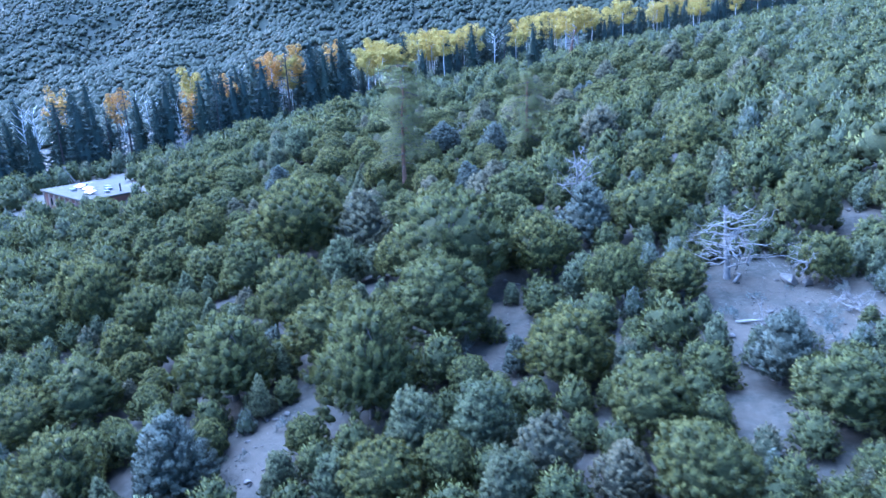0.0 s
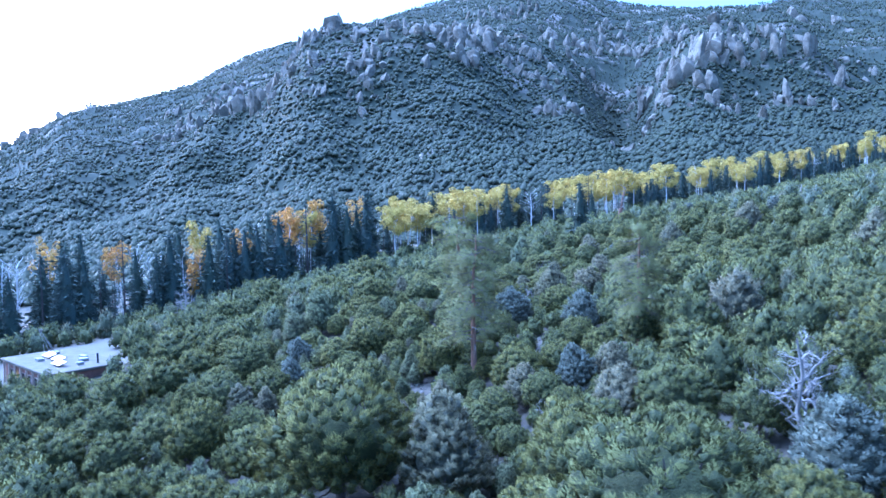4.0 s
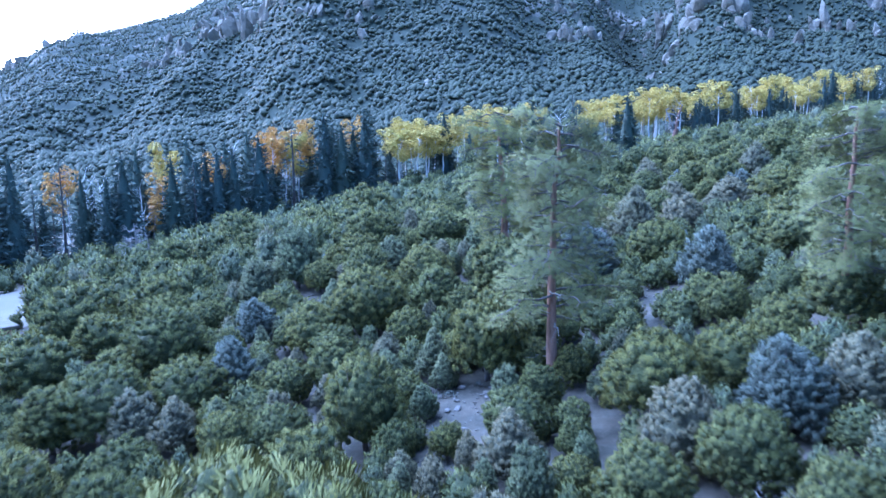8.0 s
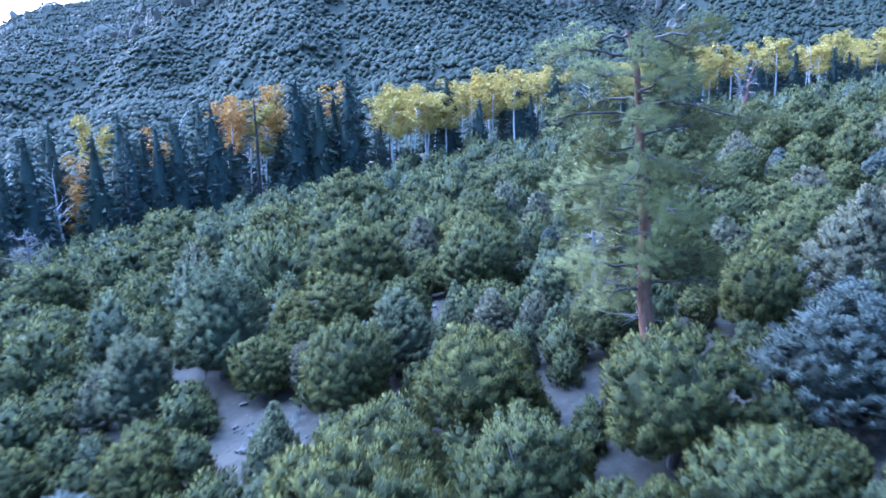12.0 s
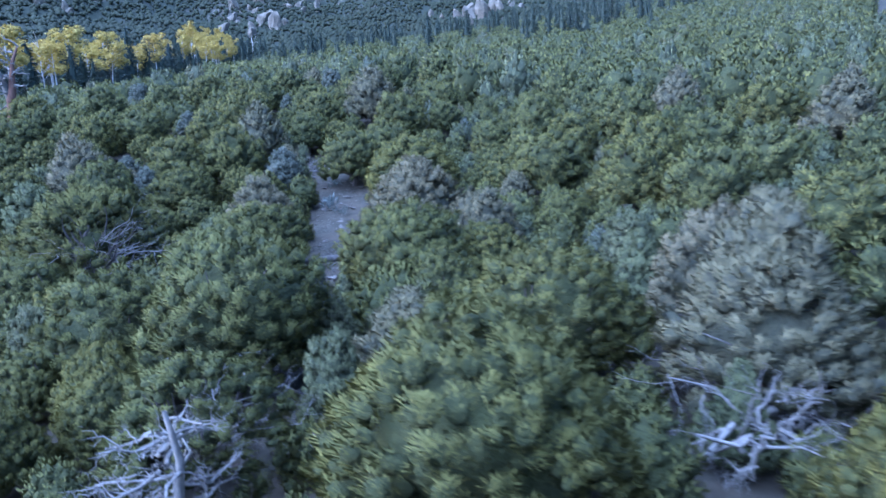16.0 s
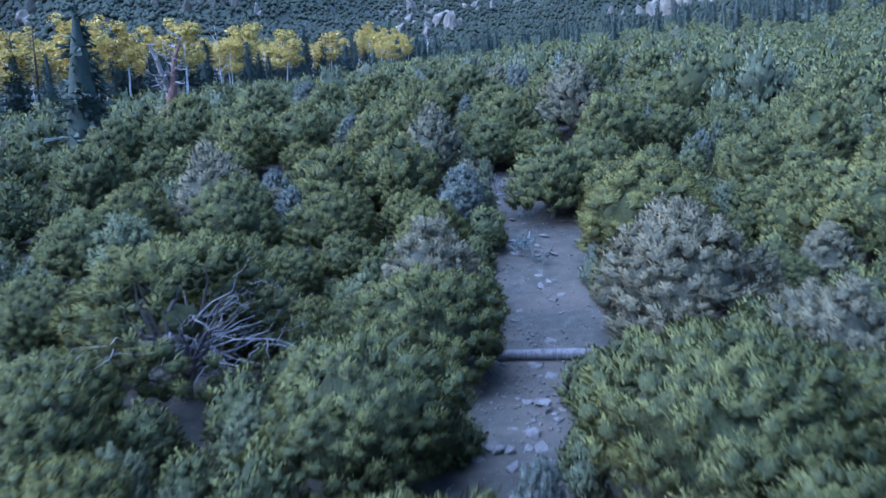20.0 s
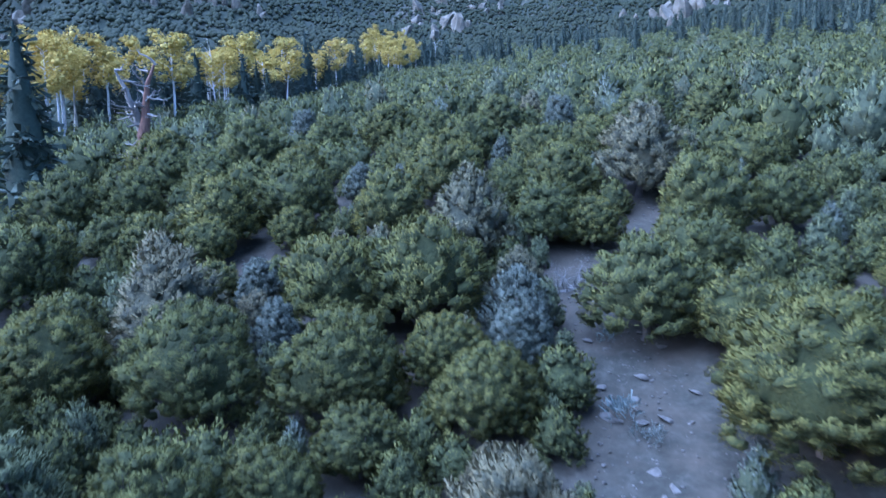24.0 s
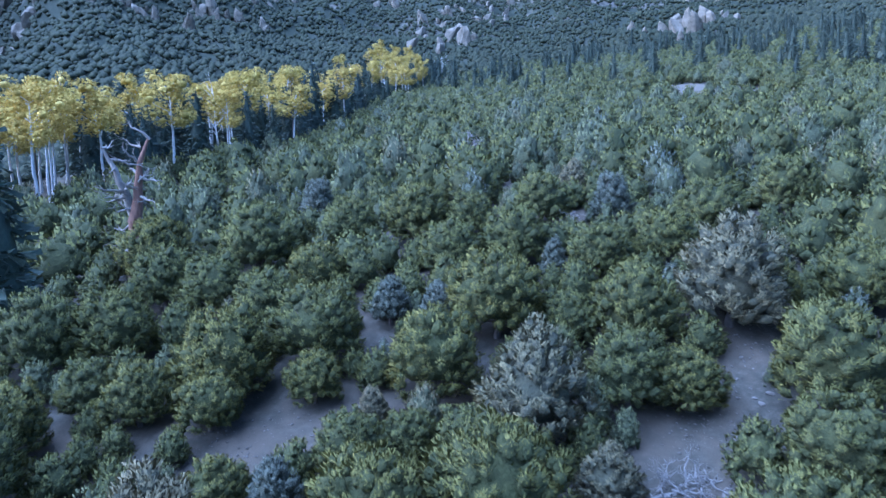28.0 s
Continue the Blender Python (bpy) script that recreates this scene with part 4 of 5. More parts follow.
def fill_woodland():
    rng = random.Random(11)
    cell = {}

    def put(x, y, w):
        cell.setdefault((int(x // 6), int(y // 6)), []).append((x, y, w))

    surveyed = np.array([(p[0], p[1]) for p in PLANTED])

    def crowded(x, y, w, gap=0.37):
        for i in (-1, 0, 1):
            for j in (-1, 0, 1):
                for a, b, c in cell.get((int(x // 6) + i, int(y // 6) + j), ()):
                    if (a - x) ** 2 + (b - y) ** 2 < (gap * (c + w)) ** 2:
                        return True
        return False

    for p in PLANTED:
        put(*p)
    singles = dict.fromkeys(LABELS, 0)
    far = {"pinyon_pine": [], "juniper": [], "blue_juniper": [], "dry_juniper": []}
    for k in range(95000):
        small = k > 65000
        x, y = (rng.uniform(-48, 80), rng.uniform(12, 185)) if small else (rng.uniform(-130, 330), rng.uniform(-12, 330))
        dx, dy = x - OX, y - OY
        r, az = math.hypot(dx, dy), math.degrees(math.atan2(dx, dy))
        if r > 420 or az < -62 or az > 100 or (y > np.interp(x, BELT_X, BELT_FRONT) + 2 and x < 105) or (x >= 105 and belt(x, y) > 0 and rng.random() < 0.5):
            continue
        if y < 100 and x > 30 + 0.9 * y + 30:
            continue
        h = rng.triangular(2.4, 5.6, 3.6)
        h = rng.triangular(1.1, 3.0, 1.9) if small else h
        # between the single trees only low growth is left
        if not small and r < 200 and np.hypot(surveyed[:, 0] - x, surveyed[:, 1] - y).min() < 5.5:
            continue
        w = h * rng.uniform(0.92, 1.2)
        u = rng.random()
        kind = "pinyon_pine" if u < 0.76 else "juniper" if u < 0.94 else "blue_juniper" if u < 0.96 else "dry_juniper"
        if kind != "pinyon_pine":
            w *= 0.72
        if any((x - a) ** 2 + (y - b) ** 2 < (0.85 * c + 0.36 * w) ** 2 for a, b, c in CLEAR) or crowded(x, y, w, 0.35 if small else 0.37):
            continue
        d = np.hypot(ROUTE[:, 0] - x, ROUTE[:, 1] - y)
        i = int(d.argmin())
        if d[i] < 5 and height(x, y) + h > ROUTE[i, 2] - 2.0:
            h = ROUTE[i, 2] - 2.0 - height(x, y)
            if h < 1.5:
                continue
        put(x, y, w)
        near = float(d[i])
        if near < 11 and y > 25 and h > 1.5 and singles[kind] < 105:
            singles[kind] += 1
            plant(kind, x, y, h, w)
        else:
            far[kind].append((x, y, h, w, near))
    return far


BELT_X = [-140, -110, -86, -66, -42, -6, 23, 42, 74, 100, 130, 220, 330]
BELT_FRONT = [88, 106, 128, 150, 172, 186, 197, 203, 217, 236, 262, 325, 385]
BELT_DEEP = [75, 75, 72, 62, 50, 40, 36, 34, 36, 40, 44, 44, 44]


def belt(x, y):
    """Above nought in the belt of aspens and spruces."""
    if x > 240:
        return -9.0
    front = np.interp(x, BELT_X, BELT_FRONT)
    return min(y - front, front + np.interp(x, BELT_X, BELT_DEEP) - y)


def far_mesh(name, rng, places, material, cone, label):
    """Trees past the nearest few hundred, in one mesh: lobed crowns with sprigs, fuller where the route comes closer."""
    protos = []
    for v in range(8):
        full = v < 4
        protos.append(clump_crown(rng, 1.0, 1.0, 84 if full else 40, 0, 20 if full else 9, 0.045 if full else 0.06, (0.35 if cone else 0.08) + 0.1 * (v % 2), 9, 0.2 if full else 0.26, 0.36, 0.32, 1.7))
    Vs, Fs, Is, Ns, off = [], [], [], [], 0
    for x, y, h, w, near in places:
        v, f, nn, i = protos[rng.randint(4) + (0 if near < 42 else 4)]
        a = rng.uniform(0, 6.28)
        R = np.array([[math.cos(a), -math.sin(a), 0], [math.sin(a), math.cos(a), 0], [0, 0, 1]])
        Vs.append((v * np.array([w, w, h])) @ R.T + np.array([x, y, height(x, y) - 0.1]))
        Fs.append(f + off)
        Ns.append(nn @ R.T)
        Is.append(i)
        off += len(v)
    if Vs:
        # the second material paints shade on the inner masses and tuft hearts
        ob = new(name, mesh_data(name, np.concatenate(Vs), np.concatenate(Fs), [material, PINYON_OLD_SHADE if not cone else JUNIPER_OLD_SHADE], np.concatenate(Is), normals=np.concatenate(Ns)))
        tagged(ob, label, "woodland", kind="stuff")


FAR = fill_woodland()
frng = np.random.RandomState(5)
far_mesh("pinyon_woodland", frng, FAR["pinyon_pine"], PINYON, False, "distant rounded green pinyon pines in dense woodland")
far_mesh("juniper_woodland", frng, FAR["juniper"], JUNIPER, True, "distant grey-green junipers among the pinyon pines")
far_mesh("blue_juniper_woodland", frng, FAR["blue_juniper"], BLUE_JUNIPER, True, "distant pale blue-grey junipers in the woodland")
far_mesh("dry_juniper_woodland", frng, FAR["dry_juniper"], DRY_JUNIPER, True, "distant dying tan junipers in the woodland")


# ---- the belt of aspens and spruces ----
def fill_belt():
    rng = random.Random(21)
    spots = []
    for k in range(14000):
        x, y = rng.uniform(-135, 230), rng.uniform(98, 370)
        b = belt(x, y)
        deep = y - np.interp(x, BELT_X, BELT_FRONT)
        if b < 0 or len(spots) > 800 or rng.random() < deep / 42 or (x > 130 and rng.random() < 0.5):
            continue
        if any((x - a) ** 2 + (y - c) ** 2 < (2.2 + deep * 0.03) ** 2 for a, c in spots):
            continue
        spots.append((x, y))
        u = rng.random()
        patch = math.sin(x * 0.11 + 1.0) * 0.12
        if x < -22:
            kind = "spruce" if u < 0.46 else "grey_spruce" if u < 0.58 else "bare_aspen" if u < 0.77 else "orange_aspen" if u < 0.93 else "aspen"
        else:
            dark = 0.2 if x < 12 else 0.38
            kind = "spruce" if u < dark + patch else "grey_spruce" if u < dark + 0.07 + patch else "bare_aspen" if u < dark + 0.15 + patch else "aspen"
        if deep < 8 and "aspen" in kind and rng.random() < (0.7 if x < -22 else 0.35 if x < 10 else 0.6):
            kind = "spruce"
        h = (rng.uniform(9.0, 12.8) if "aspen" in kind else rng.triangular(7, 15, 11)) * (1.35 if x < -22 else 1.0)
        if kind == "spruce" and deep > 12:
            STAND.append((x, y, h, rng.uniform(3.6, 5.0) * h / 12))
            continue
        plant(kind, x, y, h, rng.uniform(3.8, 5.4) if "aspen" in kind else rng.uniform(3.6, 5.0) * h / 12, level=1)

    for k in range(900):
        x, y = rng.uniform(130, 330), rng.uniform(150, 330)
        if len(spots) < 700 and land(x, y) > 9 and not any((x - a) ** 2 + (y - b) ** 2 < (c + 4) ** 2 for a, b, c in CLEAR) and rng.random() < 0.35:
            spots.append((x, y))
            h = rng.uniform(6, 12)
            STAND.append((x, y, h, h * 0.33))


def spruce_stand():
    """The spruces behind the belt's front, in one mesh."""
    rng = np.random.RandomState(8)
    arrays = []
    for v in range(4):
        me = shape("spruce", v, 1)[1][1]
        co, tri = np.empty(len(me.vertices) * 3, np.float32), np.empty(len(me.loops), np.int32)
        me.vertices.foreach_get("co", co)
        me.loops.foreach_get("vertex_index", tri)
        arrays.append((co.reshape(-1, 3), tri.reshape(-1, 3)))
    Vs, Fs, off = [], [], 0
    for x, y, h, w in STAND:
        v, f = arrays[rng.randint(4)]
        Vs.append(v * np.array([w / 4.2, w / 4.2, h / 13.0]) + np.array([x, y, height(x, y)]))
        Fs.append(f + off)
        off += len(v)
    ob = new("spruce_stand", mesh_data("spruce_stand", np.concatenate(Vs), np.concatenate(Fs), [SPRUCE]))
    tagged(ob, "dark green spruces standing close behind the aspens", "forest", kind="stuff")


STAND = []
fill_belt()
spruce_stand()


# ---- the mountain's trees and outcrops ----
def hill_forest():
    rng = np.random.RandomState(31)
    n = 165000
    az = rng.uniform(-42, 92, n)
    r = 220 + 1150 * rng.uniform(0.0, 1.0, n) ** 1.25
    x, y = OX + r * np.sin(np.radians(az)), OY + r * np.cos(np.radians(az))
    foot = smooth_table(az, FOOT)
    keep = ((r > foot) | (y > np.interp(x, BELT_X, BELT_FRONT) + np.interp(x, BELT_X, BELT_DEEP))) & (wavy(x, y, 90, 41) + 0.6 * wavy(x, y, 30, 42) > -0.95)
    keep &= np.array([belt(a, b) < -3 for a, b in zip(x, y)])
    keep &= np.hypot(x - 500, y - 730) > 50
    x, y, r = x[keep], y[keep], r[keep]
    z = land(x, y)
    h = rng.uniform(1.6, 3.6, len(x)) * np.where(r > 850, 1.6, 1.0)
    w = h * np.where(r > 800, rng.uniform(0.45, 0.7, len(x)), rng.uniform(0.95, 1.35, len(x)))
    for level, (vv, ff) in enumerate(((OCTA_V, OCTA_F), (OCTA_V, OCTA_F))):
        pick = (r < 520) if level == 0 else (r >= 520)
        m = int(pick.sum())
        size = np.stack([w, w, h], -1)[pick][:, None] / 2
        V = vv[None] * rng.uniform(0.6, 1.2, (m, len(vv), 1)) * size + np.stack([x, y, z + h * 0.4], -1)[pick][:, None]
        F = ff[None] + (np.arange(m) * len(vv))[:, None, None]
        name = ("foothill_forest", "mountain_forest")[level]
        ob = new(name, mesh_data(name, V.reshape(-1, 3), F.reshape(-1, 3), [HILL_TREES], normals=np.tile(unit(vv + np.array([0, -0.2, 0.35])), (m, 1))))
        tagged(ob, ("dark green pinyon trees over the lower mountain slope", "dark green trees dotted over the upper mountainside")[level], "forest", kind="stuff")


hill_forest()


def outcrop(az, elevation, size, tall, n, seed, near=350):
    """A crag on the mountainside where the sight line from the lower wood meets the slope."""
    rng = np.random.RandomState(seed)
    a = math.radians(az)
    r = near
    while r < 1500:
        x, y = OX + r * math.sin(a), OY + r * math.cos(a)
        if height(x, y) > -2.4 + r * math.tan(math.radians(elevation)):
            break
        r += 4
    crag = new("crag")
    crag.location = (x, y, height(x, y))
    tagged(crag, "pale grey granite crag on the forested slope", "rock", "crags of the mountain")
    for k in range(n * 4):
        px, py = x + rng.normal(0, size * 1.0), y + rng.normal(0, size * 0.8)
        s = size * rng.uniform(0.12, 0.42)
        st = s * tall * rng.uniform(0.8, 1.6)
        p = new("boulder", BOULDERS[rng.randint(len(BOULDERS))])
        p.parent = crag
        p.matrix_basis = pose(px - x, py - y, height(px, py) - crag.location.z + st * 0.2, rng.uniform(-14, 14), rng.uniform(-14, 14), rng.uniform(0, 360)) @ Matrix.Diagonal((s, s, st, 1))


def boulder_mesh(seed, material, sub=3):
    """A fractured block: a ball cut by a few flat faces and roughened."""
    rng = np.random.RandomState(seed)
    bm = bmesh.new()
    bmesh.ops.create_icosphere(bm, subdivisions=sub, radius=1.0)
    cuts = [(Vector(unit(rng.normal(0, 1, 3))), rng.uniform(0.3, 0.75)) for _ in range(11)]
    off = Vector((seed * 3.7, seed * 1.3, 0))
    for v in bm.verts:
        q = v.co.copy()
        for nrm, d in cuts:
            over = q.dot(nrm) - d
            if over > 0:
                q -= nrm * over * 0.92
        q *= 1 + 0.16 * noise.noise(q * 2.5 + off) - 0.14 * abs(noise.noise(Vector((q.x * 6, q.y * 6, q.z * 1.5)) + off))
        v.co = q
    me = bpy.data.meshes.new("boulder")
    bm.to_mesh(me)
    bm.free()
    me.materials.append(material)
    return me


BOULDERS = [boulder_mesh(i + 1, CLIFF, 2) for i in range(6)]
STONES = [boulder_mesh(i + 31, STONE, 2) for i in range(6)]


def crags():
    for i, (az, el, size, tall, n) in enumerate((
            (-29.9, 5.9, 26, 1.2, 5), (-21.5, 5.6, 11, 1.6, 5), (-19.9, 6.4, 12, 1.0, 4), (-6, 9.1, 10, 1.2, 3), (1.5, 13.8, 17, 1.6, 5), (-0.7, 12.4, 18, 1.3, 6),
            (4.6, 12.5, 18, 1.3, 6), (9.9, 12.2, 22, 1.5, 7), (17.9, 12.4, 18, 1.2, 5), (17.2, 8.8, 20, 1.2, 8), (20, 7.8, 10, 1.4, 4), (9.4, 7.6, 12, 1.4, 6))):
        outcrop(az, el, size, tall, n, 100 + i)
    for i, (az, el, size, tall, n) in enumerate((
            (11.6, 8.8, 13, 1.3, 7), (21.2, 9.9, 8, 1.2, 3), (-6.6, 10.8, 14, 1.3, 5), (-11.4, 11.2, 13, 1.3, 4), (-2.3, 3.9, 6, 0.8, 4), (2.7, 5.2, 4, 0.8, 2),
            (-16.1, 9.6, 14, 1.2, 4), (-9.7, 9.6, 8, 1.6, 3), (-13.2, 9.0, 8, 1.3, 3), (25.5, 12.8, 24, 1.0, 6), (14.5, 7.6, 10, 1.5, 5), (7.5, 9.6, 10, 1.4, 5))):
        outcrop(az, el, size, tall, n, 140 + i)
    rng = random.Random(77)
    for i in range(64):
        az = rng.uniform(-21, 27)
        crest = float(smooth_table(np.array([az]), SKYLINE)[0])
        el = crest - rng.triangular(1.3, 6.5, 3.0)
        if el > 6.5:
            outcrop(az, el, rng.uniform(9, 19), rng.uniform(1.2, 2.2), 2, 300 + i, 560)
    for i in range(26):
        outcrop(rng.uniform(25, 60), rng.uniform(5.5, 12), rng.uniform(9, 18), rng.uniform(1.0, 2.0), 2, 400 + i, 500)


crags()


# ---- dead wood, stones and shrubs on the bare ground ----
def part(name, mesh, parent, m=None, label=""):
    p = new(name, mesh)
    p.parent = parent
    if m is not None:
        p.matrix_basis = m
    if label:
        p["label"] = label
    return p


def box(sx, sy, sz, bevel=0.02, material=None):
    bm = bmesh.new()
    bmesh.ops.create_cube(bm, size=1.0)
    for v in bm.verts:
        v.co = Vector((v.co.x * sx, v.co.y * sy, v.co.z * sz))
    if bevel:
        bmesh.ops.bevel(bm, geom=bm.edges[:], offset=bevel, segments=1, affect='EDGES')
    me = bpy.data.meshes.new("box")
    bm.to_mesh(me)
    bm.free()
    if material:
        me.materials.append(material)
    return me


def fallen(x, y, w, heading, tilt=78, variant=0):
    """A dead tree that lies on its side."""
    ob = new("fallen_dead_tree")
    k = w / 4.6
    ob.matrix_basis = pose(x, y, height(x, y) + 0.25 * k, 0, 0, heading) @ pose(0, 0, 0, tilt, 0, 0) @ Matrix.Diagonal((k, k, k, 1))
    tagged(ob, "bleached fallen dead tree lying on bare soil", "dead tree", "fallen dead wood")
    for n, me in shape("dead_tree", variant, 1):
        part(n, me, ob)


fallen(31.2, 136.6, 3.0, 60, 82, 0)
fallen(30.4, 135.4, 2.2, 200, 80, 2)
fallen(14.9, 29.4, 3.6, 120, 80, 1)
fallen(24.0, 41.6, 4.2, -60, 76, 2)
fallen(16.2, 35.8, 3.0, 40, 84, 3)
fallen(22.6, 34.2, 3.2, 210, 82, 0)
fallen(2.6, 37.4, 2.2, -80, 86, 1)
fallen(5.6, 101.8, 4.4, -100, 80, 2)
fallen(6.2, 104.6, 3.6, 30, 74, 3)
fallen(-1.0, 63.6, 3.0, 70, 76, 1)


def trail_log():
    rng = np.random.RandomState(77)
    a, b = np.array([15.3, 124.3, 0]), np.array([17.4, 121.4, 0])
    a[2], b[2] = height(a[0], a[1]) + 0.16, height(b[0], b[1]) + 0.17
    mid = (a + b) / 2
    log = new("fallen_log")
    log.location = mid
    tagged(log, "grey weathered log lying across the trail", "log")
    v, f = tube(crooked(rng, a - mid, b - mid, 9, 0.03), [0.13, 0.16, 0.17, 0.165, 0.17, 0.18, 0.175, 0.18, 0.16], 12)
    part("stem", mesh_data("log_stem", v, f, [LOG_WOOD], smooth=True), log)
    for end, r, away in ((a, 0.13, a - b), (b, 0.16, b - a)):
        w = unit(away)
        v, f = tube([end - mid - w * 0.02, end - mid, end - mid + w * 0.012], [r * 0.98, r * 0.95, 0.01], 12)
        part("cut_end", mesh_data("cut_end", v, f, [BARK]), log)
    for k in range(4):
        s = rng.uniform(0.15, 0.85)
        at = a + (b - a) * s - mid
        v, f = tube(crooked(rng, at, at + unit(rng.normal(0, 1, 3) + np.array([0, 0, 1.0])) * rng.uniform(0.2, 0.45), 4, 0.2), [0.04, 0.03, 0.02, 0.01], 5)
        part("stub", mesh_data("stub", v, f, [LOG_WOOD], smooth=True), log)


trail_log()


def rock(x, y, s, flat=0.6, label="grey weathered stone half sunk in the soil"):
    rng = random.Random(int(x * 977 + y * 31))
    ob = new("rock", STONES[rng.randrange(6)])
    ob.matrix_basis = pose(x, y, height(x, y) + s * flat * 0.3, rng.uniform(-12, 12), rng.uniform(-12, 12), rng.uniform(0, 360)) @ Matrix.Diagonal((s, s * rng.uniform(0.6, 1.0), s * flat, 1))
    tagged(ob, label, "rock", "stones on the ground")


rock(20.4, 40.4, 0.85, 0.85, "large pale lichen-covered boulder on bare soil")
rock(21.2, 39.9, 0.5, 0.8, "pale lichen-covered boulder beside a larger one")
rock(4.5, 47.4, 0.6, 0.7)
TRAIL = [(8.5, 117.5), (11, 119.2), (14.4, 121.5), (17.0, 123.4), (19.8, 125.4), (24, 128.4), (27.5, 130.2), (31, 134.5), (36.4, 136.8), (41, 137)]


def stones():
    rng = random.Random(3)
    for k in range(70):
        i = rng.randrange(len(TRAIL) - 1)
        u = rng.random()
        x = TRAIL[i][0] * (1 - u) + TRAIL[i + 1][0] * u + rng.gauss(0, 0.9)
        y = TRAIL[i][1] * (1 - u) + TRAIL[i + 1][1] * u + rng.gauss(0, 0.9)
        rock(x, y, rng.uniform(0.12, 0.42), 0.3, "flat grey stone slab set in the trail")
    for a, b, c in CLEAR[:30]:
        for k in range(5):
            rock(a + rng.gauss(0, c * 0.7), b + rng.gauss(0, c * 0.7), rng.uniform(0.1, 0.32), 0.55)
    for k in range(16):
        rock(-8.6 + rng.gauss(0, 1.6), 77.5 + rng.gauss(0, 1.2), rng.uniform(0.15, 0.4), 0.5)


stones()


def gravel():
    rng = np.random.RandomState(9)
    spots = [c for c in CLEAR if c[2] < 4]
    Vs, n = [], 0
    for a, b, c in spots:
        for k in range(int(60 * c + 20)):
            x, y = a + rng.normal(0, c * 0.9), b + rng.normal(0, c * 0.9)
            s = 0.025 + 0.07 * rng.uniform() ** 3
            Vs.append(OCTA_V * rng.uniform(0.6, 1.2, (6, 1)) * s * np.array([1, 1, 0.6]) + np.array([x, y, height(x, y) + s * 0.2]))
    V = np.concatenate(Vs)
    F = (OCTA_F[None] + (np.arange(len(Vs)) * 6)[:, None, None]).reshape(-1, 3)
    ob = new("gravel", mesh_data("gravel", V, F, [STONE]))
    tagged(ob, "loose pale gravel scattered over the bare soil", "gravel", kind="stuff")


gravel()


def low_shrubs():
    rng = random.Random(14)
    for x, y, h in ((25.4, 129.6, 0.9), (24.9, 128.7, 0.6), (15.5, 36.5, 0.8), (17.8, 38.6, 0.5), (18.8, 32.6, 0.9), (20.2, 35.4, 0.7), (16.6, 31.6, 0.8), (0.8, 35.6, 0.9), (-8.2, 31.4, 0.6), (-9.5, 29.5, 0.4),
                    (22.5, 38.5, 0.6), (24.6, 38.4, 0.7), (3.6, 86.6, 0.6), (-17.9, 97.2, 0.5), (13.0, 35.9, 0.9), (11.8, 34.8, 0.7), (23.0, 130.2, 0.5), (29.6, 132.6, 0.6)):
        plant("sagebrush", x, y, h, h * 1.3, level=1)
    for k in range(24):
        a, b, c = CLEAR[rng.randrange(24)]
        h = rng.uniform(0.3, 0.7)
        plant("sagebrush", a + rng.gauss(0, c), b + rng.gauss(0, c), h, h * 1.4, level=1)


low_shrubs()


# ---- the great snag at the wood's edge ----
def great_snag(x, y, top):
    rng = np.random.RandomState(404)
    z = height(x, y)
    h = top - z
    ob = new("dead_snag")
    ob.location = (x, y, z)
    tagged(ob, "twin-stemmed dead snag with red-brown trunk and white limbs", "dead tree", "dead trees")
    fork = np.array([0.1, 0, h * 0.42])
    v, f = tube(crooked(rng, (0, 0, -0.4), fork, 6, 0.08), np.linspace(0.62, 0.46, 6), 10)
    part("trunk", mesh_data("snag_trunk", v, f, [RED_WOOD], smooth=True), ob)
    east = np.array([1.2, -0.2, h])
    west = np.array([-1.5, 0.3, h * 0.93])
    pe, pw = crooked(rng, fork, east, 8, 0.2), crooked(rng, fork, west, 8, 0.2)
    v, f = tube(pe, np.linspace(0.42, 0.08, 8), 8)
    part("stem", mesh_data("snag_red_stem", v, f, [RED_WOOD], smooth=True), ob, label="red-brown stem")
    v, f = tube(pw, np.linspace(0.38, 0.07, 8), 8)
    part("stem", mesh_data("snag_white_stem", v, f, [DEAD_WOOD], smooth=True), ob, label="bleached white stem")
    for k in range(22):
        src = (pe, pw)[k % 2]
        i = 1 + (k // 2) % 7
        w = unit(np.array([rng.normal(0, 1), rng.normal(0, 1), rng.uniform(-0.6, 0.9)]))
        v, f = join(branch_set(rng, src[i], src[i] + w * rng.uniform(1.0, 2.3), 0.11, 2, 3, 0.4, 5, 0.6))
        part("limb", mesh_data("snag_limb", v, f, [DEAD_WOOD], smooth=True), ob)
    for k in range(8):
        at = np.array([0, 0, rng.uniform(0.12, 0.4) * h])
        w = unit(np.array([rng.normal(0, 1), rng.normal(0, 1), rng.uniform(-0.6, 0.1)]))
        v, f = join(branch_set(rng, at, at + w * rng.uniform(1.4, 2.6), 0.10, 2, 3, 0.4, 5, 0.6))
        part("limb", mesh_data("snag_limb", v, f, [DEAD_WOOD], smooth=True), ob)


great_snag(30.2, 172.0, 1.0)


# ---- the low earth-roofed house in the meadow ----
def plain(name, a, b, scale=1.5, rough=0.85):
    m, nt, bs = mat(name, rough)
    n = noise_out(nt, scale, 6.0, 0.7)
    nt.links.new(ramp(nt, n, [(0.3, a), (0.7, b)]), bs.inputs["Base Color"])
    bump(nt, bs, n, 0.3, 0.03)
    return m


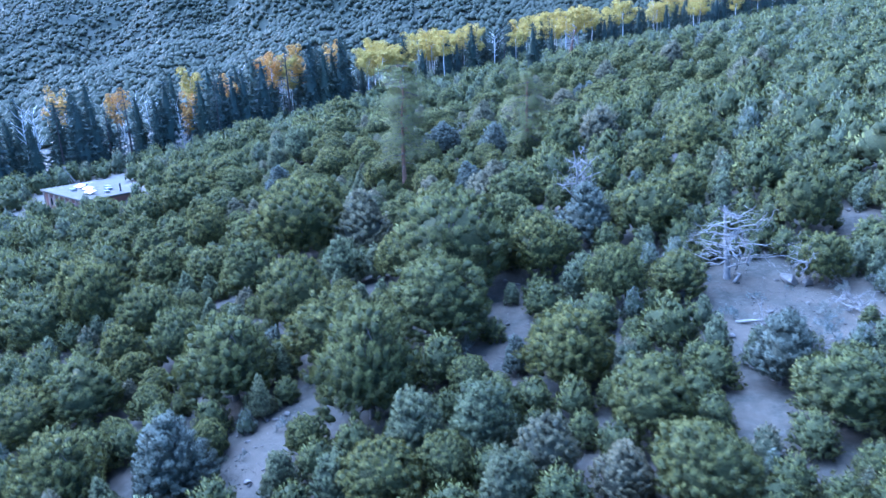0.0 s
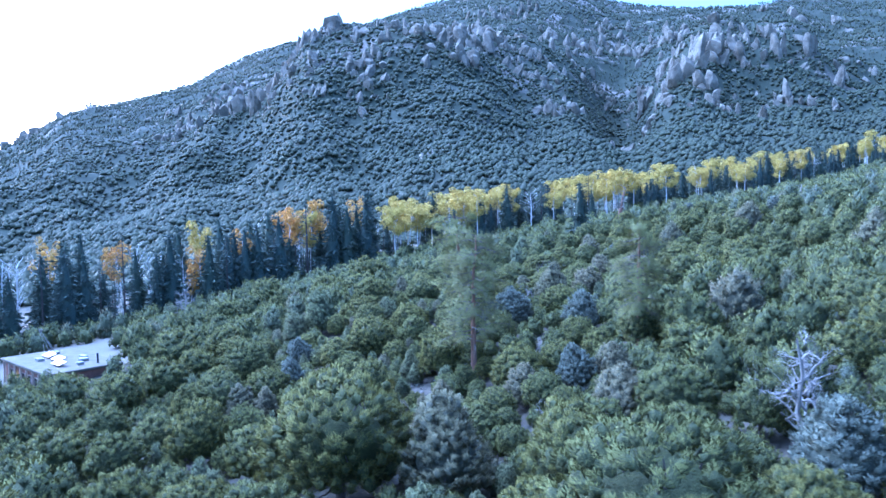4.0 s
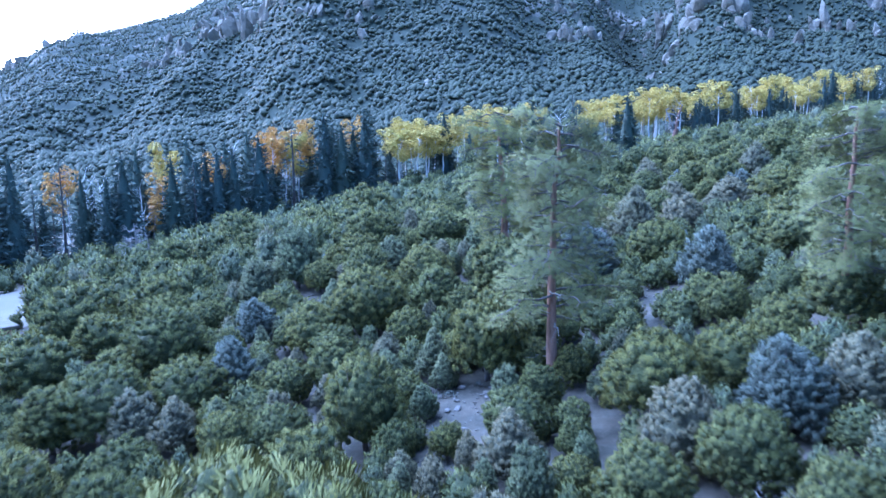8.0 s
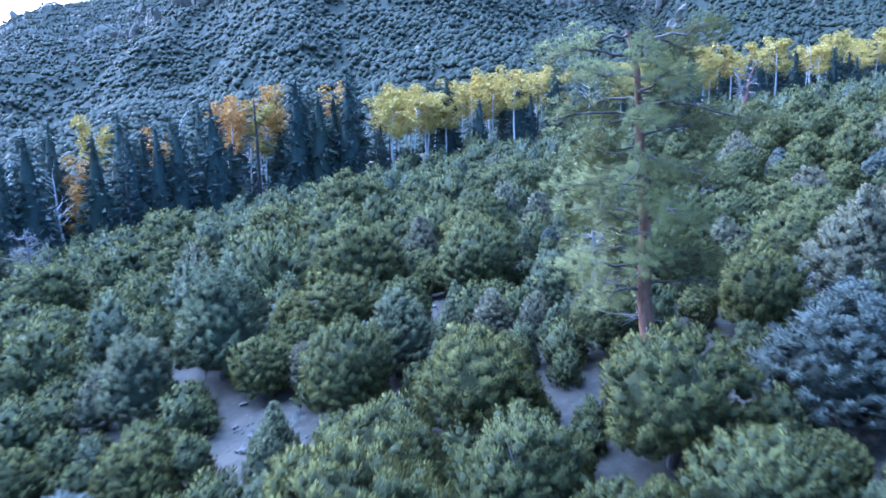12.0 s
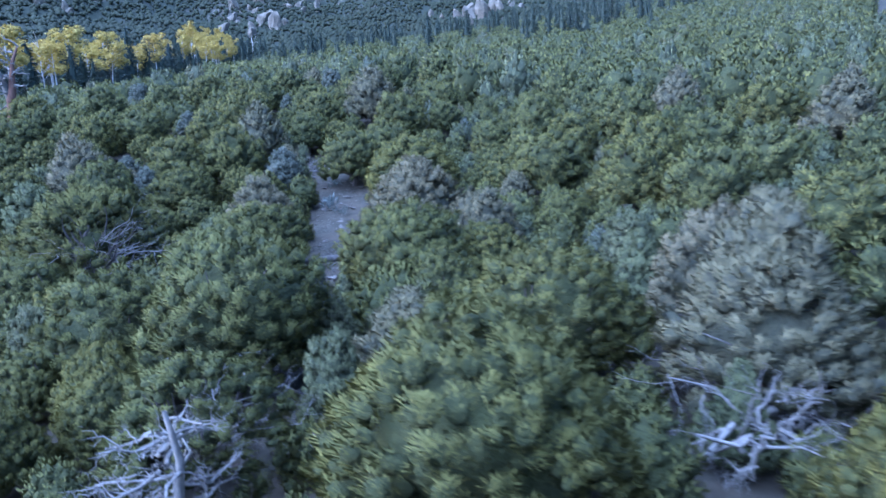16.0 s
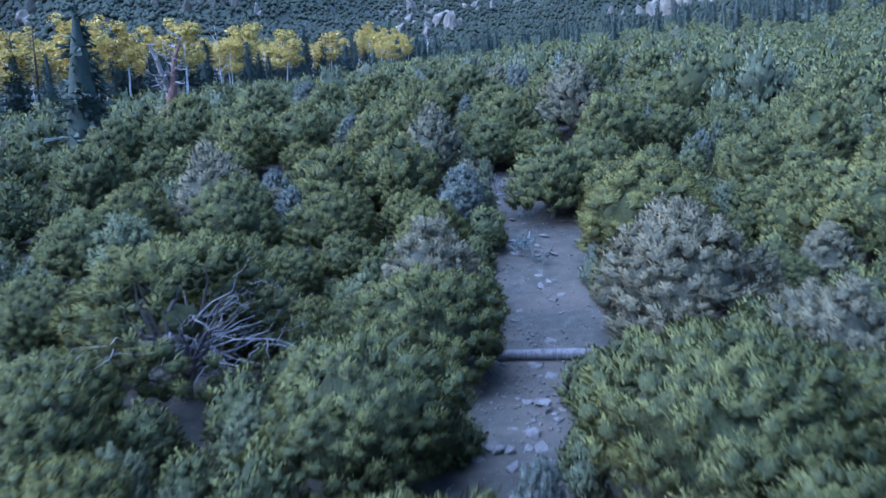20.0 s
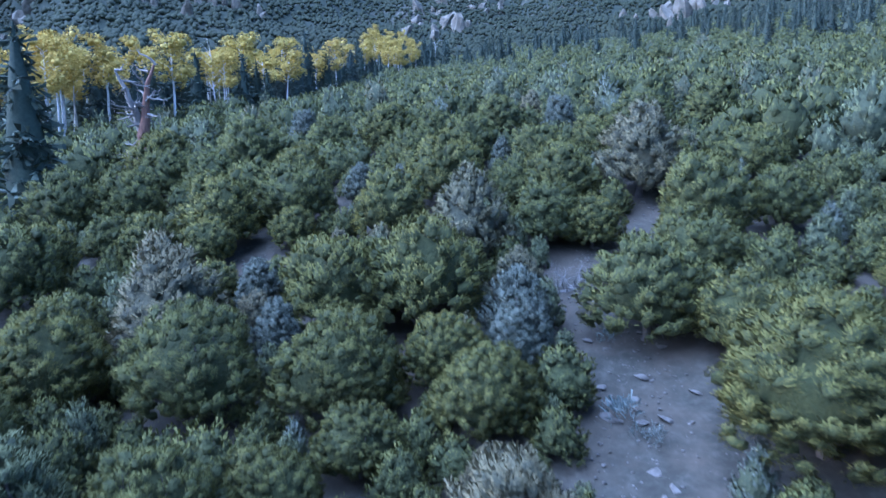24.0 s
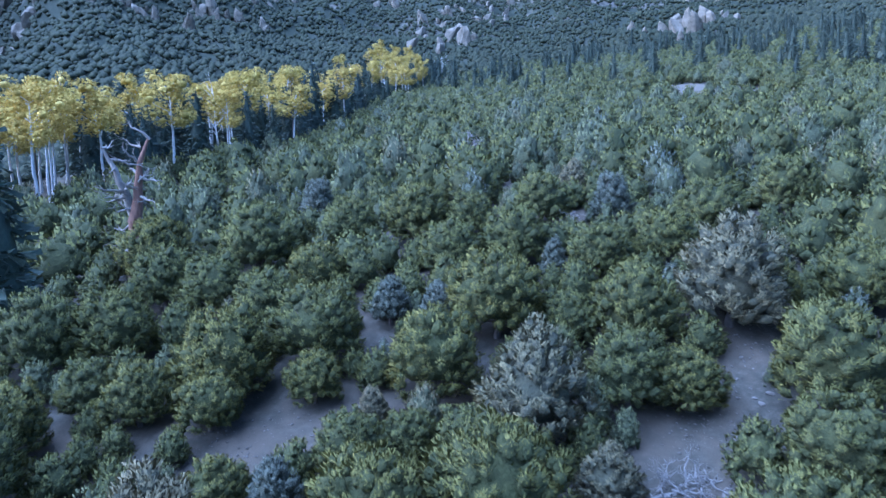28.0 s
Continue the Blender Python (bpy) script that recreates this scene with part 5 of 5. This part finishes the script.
def cabin():
    roof_m = plain("pale_earth_roof", (0.075, 0.068, 0.054), (0.140, 0.128, 0.104), 0.8)
    wall_m = plain("reddish_timber_wall", (0.16, 0.09, 0.07), (0.30, 0.17, 0.13))
    post_m = plain("pale_timber_post", (0.30, 0.24, 0.20), (0.46, 0.38, 0.32))
    glass_m = plain("dark_window_glass", (0.02, 0.025, 0.03), (0.04, 0.05, 0.06), 1.0, 0.1)
    white_m = plain("white_roof_box", (0.22, 0.22, 0.215), (0.34, 0.34, 0.33))
    panel_m = plain("dark_solar_panel", (0.02, 0.025, 0.04), (0.05, 0.06, 0.08), 1.0, 0.15)
    door_m = plain("ochre_door", (0.35, 0.20, 0.06), (0.50, 0.30, 0.10))
    z = min(height(-62, 110), height(-51, 100), height(-54, 107)) - 0.1
    ob = new("low_house")
    ob.matrix_basis = pose(-54.2, 107.6, z, 0, 0, -42)
    tagged(ob, "low flat-roofed house with pale earth roof and timber front", "house")
    L, D, H = 15.0, 7.4, 2.7
    part("front_wall", box(L, 0.3, H, 0.02, wall_m), ob, pose(0, -D / 2, H / 2))
    part("back_wall", box(L, 0.3, H, 0.02, wall_m), ob, pose(0, D / 2, H / 2))
    for sx in (-1, 1):
        part("side_wall", box(0.3, D - 0.34, H, 0.02, wall_m), ob, pose(sx * (L / 2 - 0.16), 0, H / 2))
    roof = part("roof", box(L + 1.0, D + 1.2, 0.32, 0.06, roof_m), ob, pose(0, 0, H + 0.17))
    for px, py, sx, sy in ((-4.5, 1.0, 1.0, 0.8), (-1.5, -1.8, 1.2, 0.7), (3.0, 1.6, 1.0, 0.9), (5.2, 0.4, 0.7, 0.7), (1.0, 2.4, 1.4, 0.6)):
        part("skylight", box(sx, sy, 0.35, 0.04, white_m), roof, pose(px, py, 0.33))
    for px, py in ((0.6, -0.4), (3.6, -1.4), (-3.0, -0.2)):
        part("solar_panel", box(2.6, 1.1, 0.06, 0.01, panel_m), roof, pose(px, py, 0.5, 18, 0, 0))
    v, f = tube([(5.8, 2.2, 0.1), (5.8, 2.2, 1.3)], [0.12, 0.12], 10)
    part("stove_pipe", mesh_data("stove_pipe", v, f, [panel_m], smooth=True), roof)
    for k in range(8):
        part("post", box(0.22, 0.22, H, 0.03, post_m), ob, pose(-L / 2 + 0.3 + k * (L - 0.6) / 7, -D / 2 - 0.4, H / 2))
    for k in range(6):
        px = -L / 2 + 2.3 + k * 2.1
        if k == 1:
            part("door", box(0.95, 0.08, 2.05, 0.02, door_m), ob, pose(px, -D / 2 - 0.19, 1.03))
        else:
            win = part("window", box(1.4, 0.06, 1.3, 0.02, post_m), ob, pose(px, -D / 2 - 0.18, 1.4))
            part("pane", box(1.2, 0.03, 1.1, 0.005, glass_m), win, pose(0, -0.03, 0))
    # a stack of poles leaned together
    rng = np.random.RandomState(8)
    x, y = -70.0, 131.0
    tp = new("pole_stack")
    tp.location = (x, y, height(x, y))
    tagged(tp, "cone of pale poles leaned together in the meadow", "wood stack")
    for k in range(16):
        a = k * 0.39
        v, f = tube([(math.cos(a) * 1.9, math.sin(a) * 1.9, -0.1), (math.cos(a + 3) * 0.3, math.sin(a + 3) * 0.3, 3.4 + rng.uniform(-0.3, 0.4))], [0.07, 0.045], 6)
        part("pole", mesh_data("pole", v, f, [DEAD_WOOD], smooth=True), tp)


cabin()
